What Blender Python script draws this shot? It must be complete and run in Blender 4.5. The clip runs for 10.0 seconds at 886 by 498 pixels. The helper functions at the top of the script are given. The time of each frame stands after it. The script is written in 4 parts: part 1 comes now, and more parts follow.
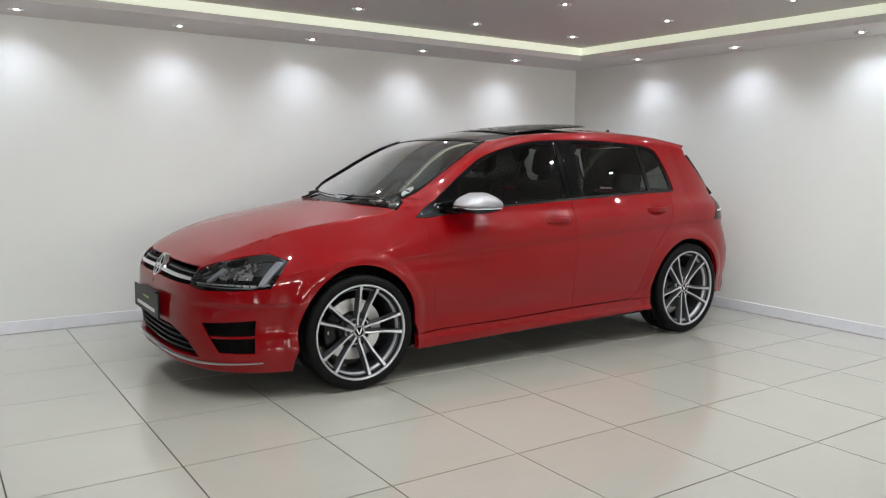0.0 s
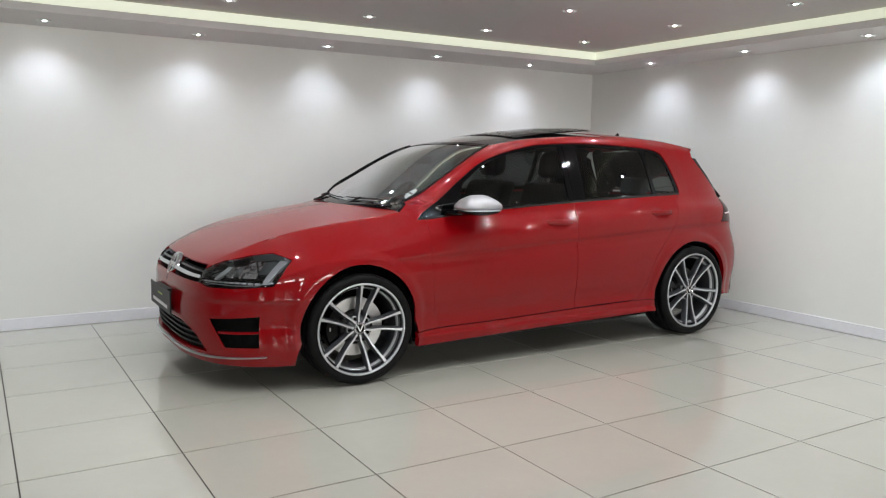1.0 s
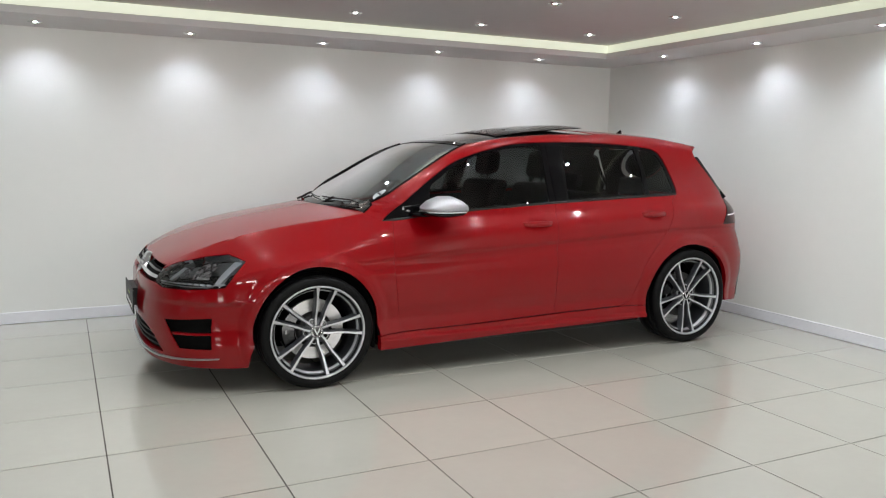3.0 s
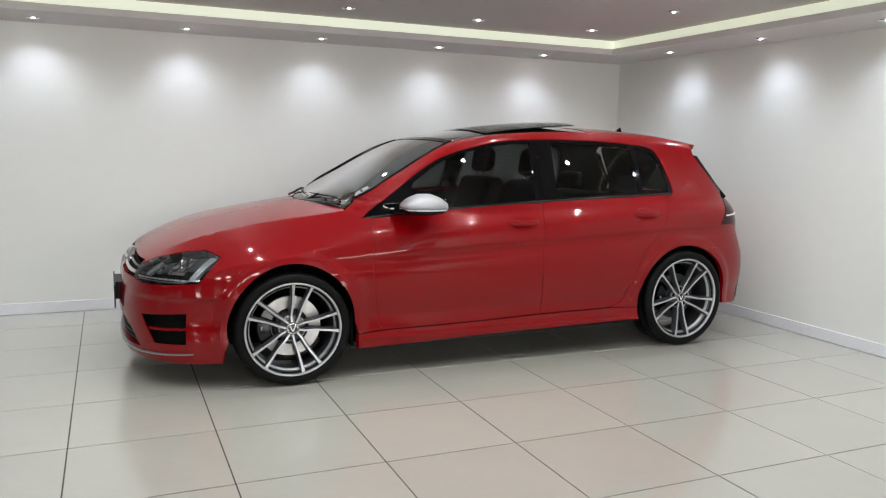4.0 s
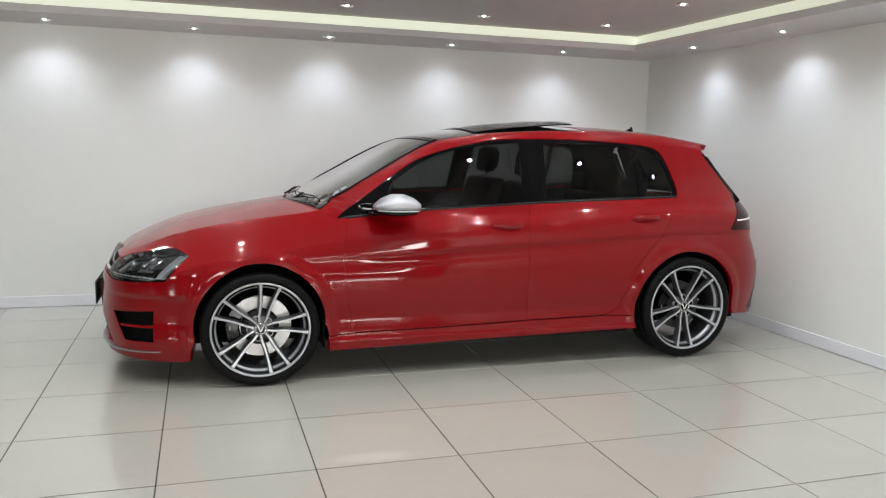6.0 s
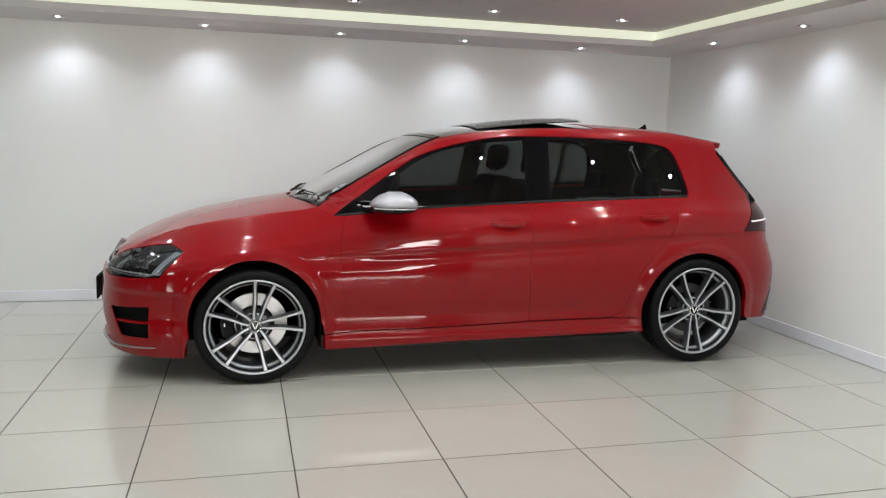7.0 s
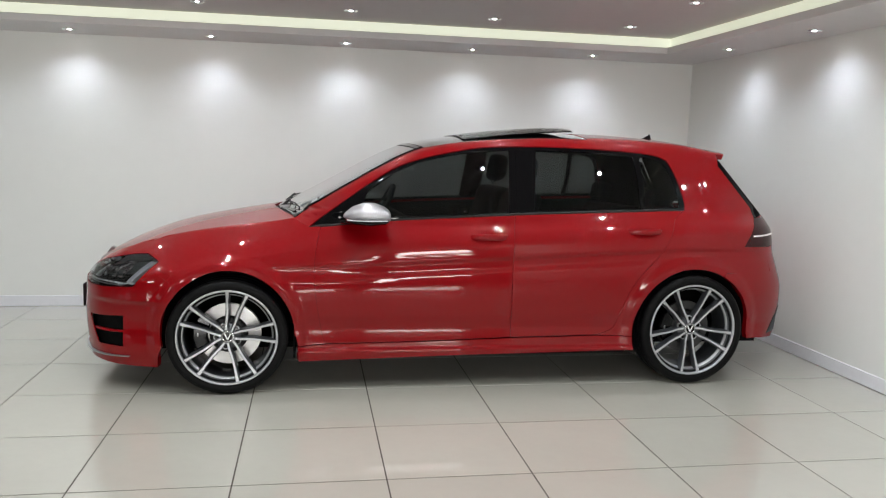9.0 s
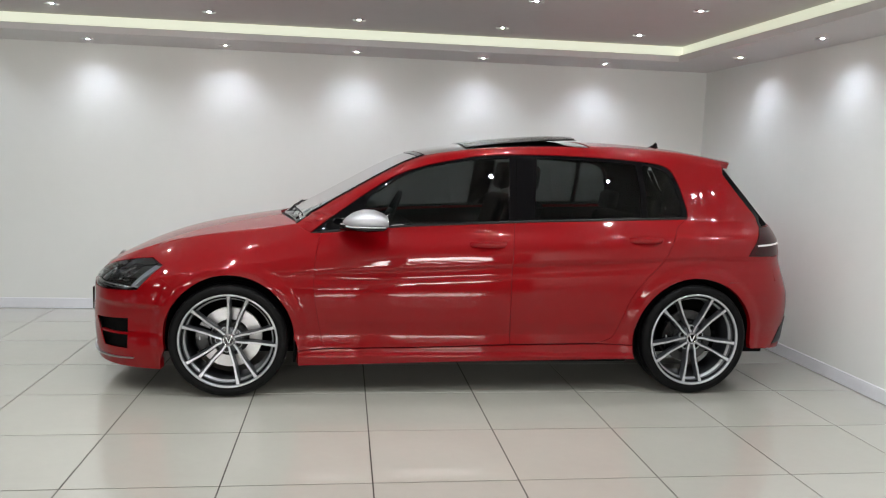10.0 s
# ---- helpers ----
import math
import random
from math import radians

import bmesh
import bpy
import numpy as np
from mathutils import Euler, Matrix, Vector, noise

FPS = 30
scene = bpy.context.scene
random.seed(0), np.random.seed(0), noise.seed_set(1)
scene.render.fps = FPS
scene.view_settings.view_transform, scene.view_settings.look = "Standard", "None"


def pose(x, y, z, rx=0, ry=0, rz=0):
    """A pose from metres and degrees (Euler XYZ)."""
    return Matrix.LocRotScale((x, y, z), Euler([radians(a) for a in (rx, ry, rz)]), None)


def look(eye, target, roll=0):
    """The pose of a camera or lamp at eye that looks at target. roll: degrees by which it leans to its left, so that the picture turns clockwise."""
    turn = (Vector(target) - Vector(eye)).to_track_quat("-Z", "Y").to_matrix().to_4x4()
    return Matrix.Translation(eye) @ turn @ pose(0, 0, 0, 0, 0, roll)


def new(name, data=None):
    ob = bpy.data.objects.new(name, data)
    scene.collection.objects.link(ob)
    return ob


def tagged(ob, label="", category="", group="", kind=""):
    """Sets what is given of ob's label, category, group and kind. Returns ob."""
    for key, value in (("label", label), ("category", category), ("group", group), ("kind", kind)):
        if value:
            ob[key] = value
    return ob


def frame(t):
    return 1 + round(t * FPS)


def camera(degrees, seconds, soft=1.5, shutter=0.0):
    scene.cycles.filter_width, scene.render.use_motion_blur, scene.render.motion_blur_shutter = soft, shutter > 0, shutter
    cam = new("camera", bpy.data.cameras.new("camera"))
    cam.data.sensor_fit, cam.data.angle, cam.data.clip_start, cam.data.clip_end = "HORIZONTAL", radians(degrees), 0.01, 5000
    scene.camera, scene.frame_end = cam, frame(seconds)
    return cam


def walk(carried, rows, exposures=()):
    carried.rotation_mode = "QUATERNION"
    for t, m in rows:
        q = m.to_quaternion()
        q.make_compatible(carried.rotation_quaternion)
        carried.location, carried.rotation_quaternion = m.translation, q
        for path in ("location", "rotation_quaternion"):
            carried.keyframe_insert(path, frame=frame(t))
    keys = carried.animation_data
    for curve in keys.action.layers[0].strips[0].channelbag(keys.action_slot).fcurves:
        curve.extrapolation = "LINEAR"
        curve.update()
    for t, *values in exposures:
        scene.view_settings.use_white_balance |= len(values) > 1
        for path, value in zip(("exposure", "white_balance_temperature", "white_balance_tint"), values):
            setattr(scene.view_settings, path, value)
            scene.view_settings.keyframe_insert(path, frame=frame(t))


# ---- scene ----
cam = camera(59.3, 10.0, soft=1.2)
PATH = [
    (0, (-3.217, -4.416, 1.237), (-2.104, -2.772, 1.0), 0.8),
    (0.5, (-3.187, -4.524, 1.229), (-2.111, -2.856, 0.993), 0.8),
    (1, (-3.112, -4.646, 1.246), (-2.08, -2.949, 1.014), 0.8),
    (1.5, (-2.923, -4.749, 1.265), (-1.936, -3.026, 1.032), 0.6),
    (2, (-2.786, -4.81, 1.279), (-1.836, -3.066, 1.039), 0.5),
    (2.5, (-2.671, -4.792, 1.286), (-1.758, -3.029, 1.04), 0.6),
    (4, (-2.206, -4.91, 1.31), (-1.42, -3.09, 1.044), 1.2),
    (4.5, (-2.09, -4.879, 1.311), (-1.35, -3.041, 1.043), 1.2),
    (5, (-1.942, -4.909, 1.31), (-1.252, -3.052, 1.042), 1.2),
    (5.5, (-1.752, -4.994, 1.319), (-1.111, -3.119, 1.05), 1.3),
    (7, (-1.375, -4.977, 1.313), (-0.877, -3.059, 1.037), 1.6),
    (7.5, (-1.218, -5.032, 1.322), (-0.764, -3.105, 1.041), 1.8),
    (8, (-1.105, -5.027, 1.32), (-0.688, -3.092, 1.037), 1.9),
    (8.5, (-1.02, -4.97, 1.329), (-0.64, -3.026, 1.056), 1.8),
    (9, (-0.884, -4.982, 1.339), (-0.549, -3.027, 1.079), 1.7),
    (9.5, (-0.752, -5.019, 1.343), (-0.466, -3.055, 1.096), 1.8),
    (10, (-0.71, -5.038, 1.344), (-0.456, -3.069, 1.101), 1.9),
]
walk(cam, [(t, look(eye, target, roll)) for t, eye, target, roll in PATH])

# ---- light ----
EXPOSURE = 0.26
scene.view_settings.exposure = EXPOSURE
SPOT_WALL, SPOT_ROOM, SPOT_OVER, SPOT_GLOW, COVE_GLOW, DAY, SIDE_FILL = 9.6, 28.0, 13.0, 110.0, 0.40, 36.0, 2.0
world = bpy.data.worlds.new("world")
scene.world = world
world.use_nodes = True
sky = world.node_tree.nodes.new("ShaderNodeTexSky")
sky.sky_type, sky.sun_disc, sky.sun_elevation, sky.sun_rotation = "NISHITA", False, radians(50), radians(200)
world.node_tree.links.new(sky.outputs[0], world.node_tree.nodes["Background"].inputs[0])
world.node_tree.nodes["Background"].inputs[1].default_value = 0.1


# ---- materials ----
def material(name, colour, rough=0.5, metal=0.0, coat=0.0, spec=0.5, vary=0.0, scale=8.0, bump=0.0, bump_scale=60.0, rough_vary=0.0, per_object=0.0, coat_rough=0.02, coat_ior=1.42):
    """A surface with colour variation at two scales, uneven gloss and fine relief."""
    m = bpy.data.materials.new(name)
    m.use_nodes = True
    nt = m.node_tree
    b = nt.nodes["Principled BSDF"]
    b.inputs["Base Color"].default_value = (*colour, 1)
    b.inputs["Roughness"].default_value, b.inputs["Metallic"].default_value = rough, metal
    b.inputs["Coat Weight"].default_value, b.inputs["Coat Roughness"].default_value = coat, coat_rough
    b.inputs["Specular IOR Level"].default_value = spec
    b.inputs["Coat IOR"].default_value = coat_ior
    if vary or bump or rough_vary or per_object:
        co = nt.nodes.new("ShaderNodeTexCoord")
    if vary or per_object:
        last = None
        for k, s in ((1.0, scale), (0.5, scale * 9)):
            n = nt.nodes.new("ShaderNodeTexNoise")
            n.inputs["Scale"].default_value, n.inputs["Detail"].default_value = s, 5
            nt.links.new(co.outputs["Object"], n.inputs["Vector"])
            r = nt.nodes.new("ShaderNodeMapRange")
            r.inputs["From Min"].default_value, r.inputs["From Max"].default_value = 0.3, 0.7
            r.inputs["To Min"].default_value, r.inputs["To Max"].default_value = 1 - vary * k, 1 + vary * k
            nt.links.new(n.outputs["Fac"], r.inputs["Value"])
            if last is None:
                last = r.outputs[0]
            else:
                mul = nt.nodes.new("ShaderNodeMath")
                mul.operation = "MULTIPLY"
                nt.links.new(last, mul.inputs[0]), nt.links.new(r.outputs[0], mul.inputs[1])
                last = mul.outputs[0]
        if per_object:
            info = nt.nodes.new("ShaderNodeObjectInfo")
            r = nt.nodes.new("ShaderNodeMapRange")
            r.inputs["To Min"].default_value, r.inputs["To Max"].default_value = 1 - per_object, 1 + per_object
            nt.links.new(info.outputs["Random"], r.inputs["Value"])
            mul = nt.nodes.new("ShaderNodeMath")
            mul.operation = "MULTIPLY"
            nt.links.new(last, mul.inputs[0]), nt.links.new(r.outputs[0], mul.inputs[1])
            last = mul.outputs[0]
        mix = nt.nodes.new("ShaderNodeVectorMath")
        mix.operation = "SCALE"
        mix.inputs[0].default_value = colour
        nt.links.new(last, mix.inputs["Scale"])
        nt.links.new(mix.outputs[0], b.inputs["Base Color"])
    if rough_vary:
        n = nt.nodes.new("ShaderNodeTexNoise")
        n.inputs["Scale"].default_value, n.inputs["Detail"].default_value = scale * 0.7, 6
        nt.links.new(co.outputs["Object"], n.inputs["Vector"])
        r = nt.nodes.new("ShaderNodeMapRange")
        r.inputs["From Min"].default_value, r.inputs["From Max"].default_value = 0.3, 0.7
        r.inputs["To Min"].default_value, r.inputs["To Max"].default_value = max(0.0, rough - rough_vary), rough + rough_vary
        nt.links.new(n.outputs["Fac"], r.inputs["Value"])
        nt.links.new(r.outputs[0], b.inputs["Roughness"])
    if bump:
        n = nt.nodes.new("ShaderNodeTexNoise")
        n.inputs["Scale"].default_value, n.inputs["Detail"].default_value = bump_scale, 4
        nt.links.new(co.outputs["Object"], n.inputs["Vector"])
        bp = nt.nodes.new("ShaderNodeBump")
        bp.inputs["Strength"].default_value, bp.inputs["Distance"].default_value = bump, 0.002
        nt.links.new(n.outputs["Fac"], bp.inputs["Height"])
        nt.links.new(bp.outputs[0], b.inputs["Normal"])
    return m


def glowing(name, colour, strength):
    m = bpy.data.materials.new(name)
    m.use_nodes = True
    b = m.node_tree.nodes["Principled BSDF"]
    b.inputs["Base Color"].default_value = (0.8, 0.8, 0.8, 1)
    b.inputs["Emission Color"].default_value, b.inputs["Emission Strength"].default_value = (*colour, 1), strength
    return m


def glass(name, tint, ior=1.6, coating=1.0):
    """A thin pane: tinted see-through under a clear reflection."""
    m = bpy.data.materials.new(name)
    m.use_nodes = True
    nt = m.node_tree
    nt.nodes.clear()
    out, mix = nt.nodes.new("ShaderNodeOutputMaterial"), nt.nodes.new("ShaderNodeMixShader")
    see, shine, fr = nt.nodes.new("ShaderNodeBsdfTransparent"), nt.nodes.new("ShaderNodeBsdfGlossy"), nt.nodes.new("ShaderNodeFresnel")
    see.inputs[0].default_value = (*tint, 1)
    shine.inputs["Roughness"].default_value = 0.01
    boost = nt.nodes.new("ShaderNodeMath")
    boost.operation, boost.use_clamp, boost.inputs[1].default_value = "MULTIPLY", True, coating
    fr.inputs["IOR"].default_value = ior
    nt.links.new(fr.outputs[0], boost.inputs[0]), nt.links.new(boost.outputs[0], mix.inputs[0]), nt.links.new(see.outputs[0], mix.inputs[1]), nt.links.new(shine.outputs[0], mix.inputs[2])
    nt.links.new(mix.outputs[0], out.inputs[0])
    return m


WALL = material("wall_paint", (0.785, 0.80, 0.775), 0.55, vary=0.012, scale=1.2, bump=0.08, bump_scale=140, rough_vary=0.05)
DARK_WALL = material("charcoal_paint", (0.055, 0.055, 0.06), 0.7, vary=0.05, scale=2, bump=0.06, bump_scale=120)
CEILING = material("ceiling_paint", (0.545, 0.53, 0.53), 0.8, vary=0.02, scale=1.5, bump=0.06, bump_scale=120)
SOFFIT = material("soffit_paint", (0.67, 0.66, 0.66), 0.75, vary=0.02, scale=1.5, bump=0.06, bump_scale=120)
BASE = material("baseboard_paint", (0.78, 0.79, 0.83), 0.35, vary=0.03, scale=3)
TILE = material("polished_porcelain", (0.490, 0.480, 0.425), 0.25, vary=0.02, scale=2.5, rough_vary=0.03, per_object=0.018, coat=1.0, coat_rough=0.035, coat_ior=1.5)
GROUT = material("grout", (0.055, 0.045, 0.038), 0.9, vary=0.2, scale=12)
PAINT = material("red_car_paint", (0.205, 0.0004, 0.0026), 0.40, coat=0.70, coat_rough=0.045, coat_ior=1.5, spec=0.05, vary=0.01, scale=3)
BLACK = material("gloss_black", (0.002, 0.002, 0.0025), 0.05, spec=0.22, vary=0.1, scale=5)
PLASTIC = material("black_plastic", (0.007, 0.007, 0.0075), 0.45, spec=0.25, vary=0.15, scale=20, bump=0.1, bump_scale=600)
VOID = material("dark_cavity", (0.004, 0.004, 0.004), 0.9, spec=0.1, vary=0.3, scale=15)
CLOTH = material("dark_upholstery", (0.008, 0.008, 0.009), 0.8, spec=0.2, vary=0.25, scale=25, bump=0.3, bump_scale=400)
RUBBER = material("tyre_rubber", (0.0030, 0.0030, 0.0032), 0.5, spec=0.12, vary=0.2, scale=12, bump=0.15, bump_scale=250)
ALLOY = material("machined_alloy", (0.50, 0.51, 0.53), 0.38, metal=0.7, vary=0.03, scale=15, rough_vary=0.05)
GREY_ALLOY = material("grey_painted_alloy", (0.10, 0.105, 0.115), 0.35, metal=0.6, coat=0.5, vary=0.05, scale=15)
DARK_STEEL = material("dull_brake_iron", (0.07, 0.07, 0.07), 0.5, metal=0.6, vary=0.15, scale=20, rough_vary=0.08)
STEEL = material("brake_steel", (0.50, 0.50, 0.50), 0.38, metal=1.0, vary=0.06, scale=20, rough_vary=0.08)
SILVER = material("matt_silver", (0.42, 0.42, 0.44), 0.40, metal=0.9, vary=0.02, scale=10)
CHROME = material("chrome", (0.62, 0.62, 0.64), 0.10, metal=1.0, vary=0.02, scale=10)
WHITE = material("white_print", (0.75, 0.75, 0.75), 0.5, vary=0.05, scale=10)
GREEN = material("lime_print", (0.35, 0.45, 0.08), 0.5, vary=0.05, scale=10)
LAMP_GREY = material("lamp_housing", (0.13, 0.14, 0.14), 0.30, metal=0.5, vary=0.1, scale=20)
PRINT = material("disc_paper", (0.34, 0.36, 0.37), 0.6, vary=0.05, scale=30)
LENS = glass("lamp_lens", (0.86, 0.88, 0.90), ior=1.6)
REFLECTOR = material("satin_reflector", (0.62, 0.64, 0.66), 0.30, metal=0.55, vary=0.04, scale=20)
SMOKED = material("smoked_red_lens", (0.03, 0.002, 0.003), 0.12, spec=0.3, vary=0.1, scale=10)
TINT = glass("tinted_glass", (0.25, 0.275, 0.27), ior=1.45)
CLEAR = glass("windscreen_glass", (0.40, 0.62, 0.68), ior=1.65, coating=2.3)
PANO = material("dark_roof_glass", (0.008, 0.009, 0.010), 0.03, coat=1.0, vary=0.1, scale=5)
BULB = glowing("downlight_bulb", (0.97, 0.98, 1.0), SPOT_GLOW)
COVE = glowing("cove_diffuser", (0.93, 1.0, 0.72), COVE_GLOW)


# ---- building blocks ----
def part(name, data, mat, parent=None, label="", smooth=False):
    """Links a bmesh or a mesh as one object, under a thing or a part."""
    if isinstance(data, bmesh.types.BMesh):
        me = bpy.data.meshes.new(name)
        data.normal_update()
        data.to_mesh(me)
        data.free()
    else:
        me = data
    fair = me.attributes.get("fair")
    if fair:
        kept = [Vector(v.vector) for v in fair.data]
        loops = [Vector((0, 0, 0))] * len(me.loops)
        for p in me.polygons:
            if p.use_smooth:
                for i in p.loop_indices:
                    n = kept[me.loops[i].vertex_index]
                    loops[i] = n if n.dot(p.normal) >= 0 else -n
        me.attributes.remove(fair)
        me.normals_split_custom_set(loops)
    elif smooth:
        for p in me.polygons:
            p.use_smooth = True
    if mat and not me.materials:
        me.materials.append(mat)
    ob = new(name, me)
    if parent:
        ob.parent = parent
    if label:
        tagged(ob, label)
    return ob


def mesh_of(verts, faces):
    me = bpy.data.meshes.new("mesh")
    me.from_pydata(verts, [], faces)
    me.update()
    return me


def box(bm, x0, x1, y0, y1, z0, z1, bevel=0.0):
    r = bmesh.ops.create_cube(bm, size=1, matrix=Matrix.LocRotScale(((x0 + x1) / 2, (y0 + y1) / 2, (z0 + z1) / 2), None, (x1 - x0, y1 - y0, z1 - z0)))
    if bevel:
        es = list({e for v in r["verts"] for e in v.link_edges})
        bmesh.ops.bevel(bm, geom=es, offset=bevel, segments=2, profile=0.5, affect="EDGES")
    return bm


def slab(name, x0, x1, y0, y1, z0, z1, mat, parent=None, label="", bevel=0.0):
    return part(name, box(bmesh.new(), x0, x1, y0, y1, z0, z1, bevel), mat, parent, label)


def lathe(profile, n=48, axis="y"):
    """A turned mesh from (radius, along) pairs about the y axis."""
    verts, faces = [], []
    for r, a in profile:
        for k in range(n):
            t = 2 * math.pi * k / n
            verts.append((r * math.cos(t), a, r * math.sin(t)) if axis == "y" else (r * math.cos(t), r * math.sin(t), a))
    for i in range(len(profile) - 1):
        for k in range(n):
            k2 = (k + 1) % n
            faces.append((i * n + k, i * n + k2, (i + 1) * n + k2, (i + 1) * n + k))
    return mesh_of(verts, faces)


# ---- room ----
WALL_Y, WALL_X, LEFT_X, REAR_Y = 1.500, 2.385, -11.5, -9.6
SOFFIT_Z, LIP_Z, CEIL_Z = 2.112, 2.160, 2.235
EDGE_Y, EDGE_X = 0.89, 1.865


def structure(ob, label, category):
    return tagged(ob, label, category, kind="structure")


structure(slab("wall_back", LEFT_X - 0.2, WALL_X + 0.2, WALL_Y, WALL_Y + 0.2, -0.1, 2.5, WALL), "smooth white painted plaster wall behind the car", "wall")
structure(slab("wall_side", WALL_X, WALL_X + 0.2, REAR_Y, WALL_Y, -0.1, 2.5, WALL), "smooth white painted plaster wall beside the car's tail", "wall")
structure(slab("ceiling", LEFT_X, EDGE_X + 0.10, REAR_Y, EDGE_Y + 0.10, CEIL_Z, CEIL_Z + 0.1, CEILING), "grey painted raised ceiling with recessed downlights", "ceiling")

# the dropped border of the ceiling, with the lip of its light cove
structure(slab("soffit_back", LEFT_X, WALL_X, EDGE_Y, WALL_Y, SOFFIT_Z, SOFFIT_Z + 0.02, SOFFIT), "dropped plaster soffit along the back wall", "soffit")
structure(slab("soffit_side", EDGE_X, WALL_X, REAR_Y, EDGE_Y, SOFFIT_Z, SOFFIT_Z + 0.02, SOFFIT), "dropped plaster soffit along the side wall", "soffit")
structure(slab("soffit_lip_back", LEFT_X, EDGE_X, EDGE_Y - 0.012, EDGE_Y, SOFFIT_Z, LIP_Z, SOFFIT), "upright plaster lip of the light cove", "trim")
structure(slab("soffit_lip_side", EDGE_X - 0.012, EDGE_X, REAR_Y, EDGE_Y - 0.012, SOFFIT_Z, LIP_Z, SOFFIT), "upright plaster lip of the light cove", "trim")
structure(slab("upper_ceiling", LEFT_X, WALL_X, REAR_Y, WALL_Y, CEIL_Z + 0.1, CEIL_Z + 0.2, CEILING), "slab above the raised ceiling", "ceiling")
cove = tagged(new("cove_light"), "pale yellow-green glowing strip in the ceiling cove", "cove light")
part("diffuser", box(bmesh.new(), LEFT_X, EDGE_X + 0.05, EDGE_Y + 0.03, EDGE_Y + 0.05, SOFFIT_Z + 0.022, CEIL_Z - 0.002), COVE, cove)
part("diffuser", box(bmesh.new(), EDGE_X + 0.03, EDGE_X + 0.05, REAR_Y, EDGE_Y + 0.03, SOFFIT_Z + 0.022, CEIL_Z - 0.002), COVE, cove)
structure(slab("baseboard_back", LEFT_X, WALL_X, WALL_Y - 0.012, WALL_Y, 0.002, 0.085, BASE, bevel=0.003), "low painted baseboard along the wall", "baseboard")
structure(slab("baseboard_side", WALL_X - 0.012, WALL_X, REAR_Y, WALL_Y - 0.012, 0.002, 0.085, BASE, bevel=0.003), "low painted baseboard along the wall", "baseboard")

# shop front behind the camera: a wall with tall windows
bm = bmesh.new()
# the leftmost window is unseen, added to brighten the back wall's left end
WINDOWS = [(-8.2, -7.0), (-4.5, -3.8), (-3.2, -1.8), (-1.2, -0.5), (0.1, 1.7)]
SILL_Z, HEAD_Z = 1.35, 1.83
box(bm, LEFT_X - 0.2, WALL_X + 0.2, REAR_Y - 0.2, REAR_Y, -0.1, SILL_Z)
box(bm, LEFT_X - 0.2, WALL_X + 0.2, REAR_Y - 0.2, REAR_Y, HEAD_Z, 2.5)
edges = [LEFT_X - 0.2] + [v for w in WINDOWS for v in w] + [WALL_X + 0.2]
for a, b in zip(edges[::2], edges[1::2]):
    box(bm, a, b, REAR_Y - 0.2, REAR_Y, SILL_Z, HEAD_Z)
structure(part("wall_front", bm, DARK_WALL), "unseen charcoal wall with broad windows, the leftmost added for light", "wall")
for a, b in WINDOWS:
    day = bpy.data.lights.new("daylight_and_fill", "AREA")
    day.shape, day.size, day.size_y, day.energy, day.color = "RECTANGLE", b - a, HEAD_Z - SILL_Z, DAY * (b - a), (1.0, 0.98, 0.94)
    new("daylight_and_fill", day).matrix_world = pose((a + b) / 2, REAR_Y - 0.05, (SILL_Z + HEAD_Z) / 2, 90, 0, 0)
# unseen wall that the car faces; its windows and lamps are added as fill
bm = bmesh.new()
FILL_WINDOWS, SIDE_SILL, SIDE_HEAD = [(-8.2, -6.2), (-5.7, -3.7), (-3.2, -1.2)], 1.35, 2.0
box(bm, LEFT_X - 0.2, LEFT_X, REAR_Y, WALL_Y, -0.1, SIDE_SILL)
box(bm, LEFT_X - 0.2, LEFT_X, REAR_Y, WALL_Y, SIDE_HEAD, 2.5)
edges = [REAR_Y] + [v for w in FILL_WINDOWS for v in w] + [WALL_Y]
for a, b in zip(edges[::2], edges[1::2]):
    box(bm, LEFT_X - 0.2, LEFT_X, a, b, SIDE_SILL, SIDE_HEAD)
structure(part("wall_far", bm, DARK_WALL), "unseen charcoal wall closing the showroom, its windows added for light", "wall")
for a, b in FILL_WINDOWS:
    day = bpy.data.lights.new("daylight_and_fill", "AREA")
    day.shape, day.size, day.size_y, day.energy, day.color = "RECTANGLE", b - a, SIDE_HEAD - SIDE_SILL, SIDE_FILL, (1.0, 0.99, 0.94)
    new("daylight_and_fill", day).matrix_world = pose(LEFT_X - 0.05, (a + b) / 2, (SIDE_SILL + SIDE_HEAD) / 2, 90, 0, -90)
structure(slab("ground", -40, 40, -40, 40, -0.4, -0.3, GROUT), "dark ground outside the showroom", "ground")

# downlights
wall_spot = bpy.data.lights.new("wall_spot", "SPOT")
wall_spot.energy, wall_spot.spot_size, wall_spot.spot_blend, wall_spot.shadow_soft_size, wall_spot.color = SPOT_WALL, radians(135), 1.0, 0.012, (0.81, 0.87, 1.0)
room_spot = bpy.data.lights.new("room_spot", "SPOT")
room_spot.energy, room_spot.spot_size, room_spot.spot_blend, room_spot.shadow_soft_size, room_spot.color = SPOT_ROOM, radians(156), 0.8, 0.012, (0.95, 0.98, 1.0)
over_spot = room_spot.copy()
over_spot.energy = SPOT_OVER
TRIM_MESH = lathe([(0.020, 0.012), (0.022, 0.002), (0.034, -0.004), (0.044, -0.004), (0.047, 0.0), (0.047, 0.002)], 24, "z")
BULB_MESH = lathe([(0.0005, -0.003), (0.011, -0.002), (0.016, 0.003), (0.018, 0.008)], 10, "z")


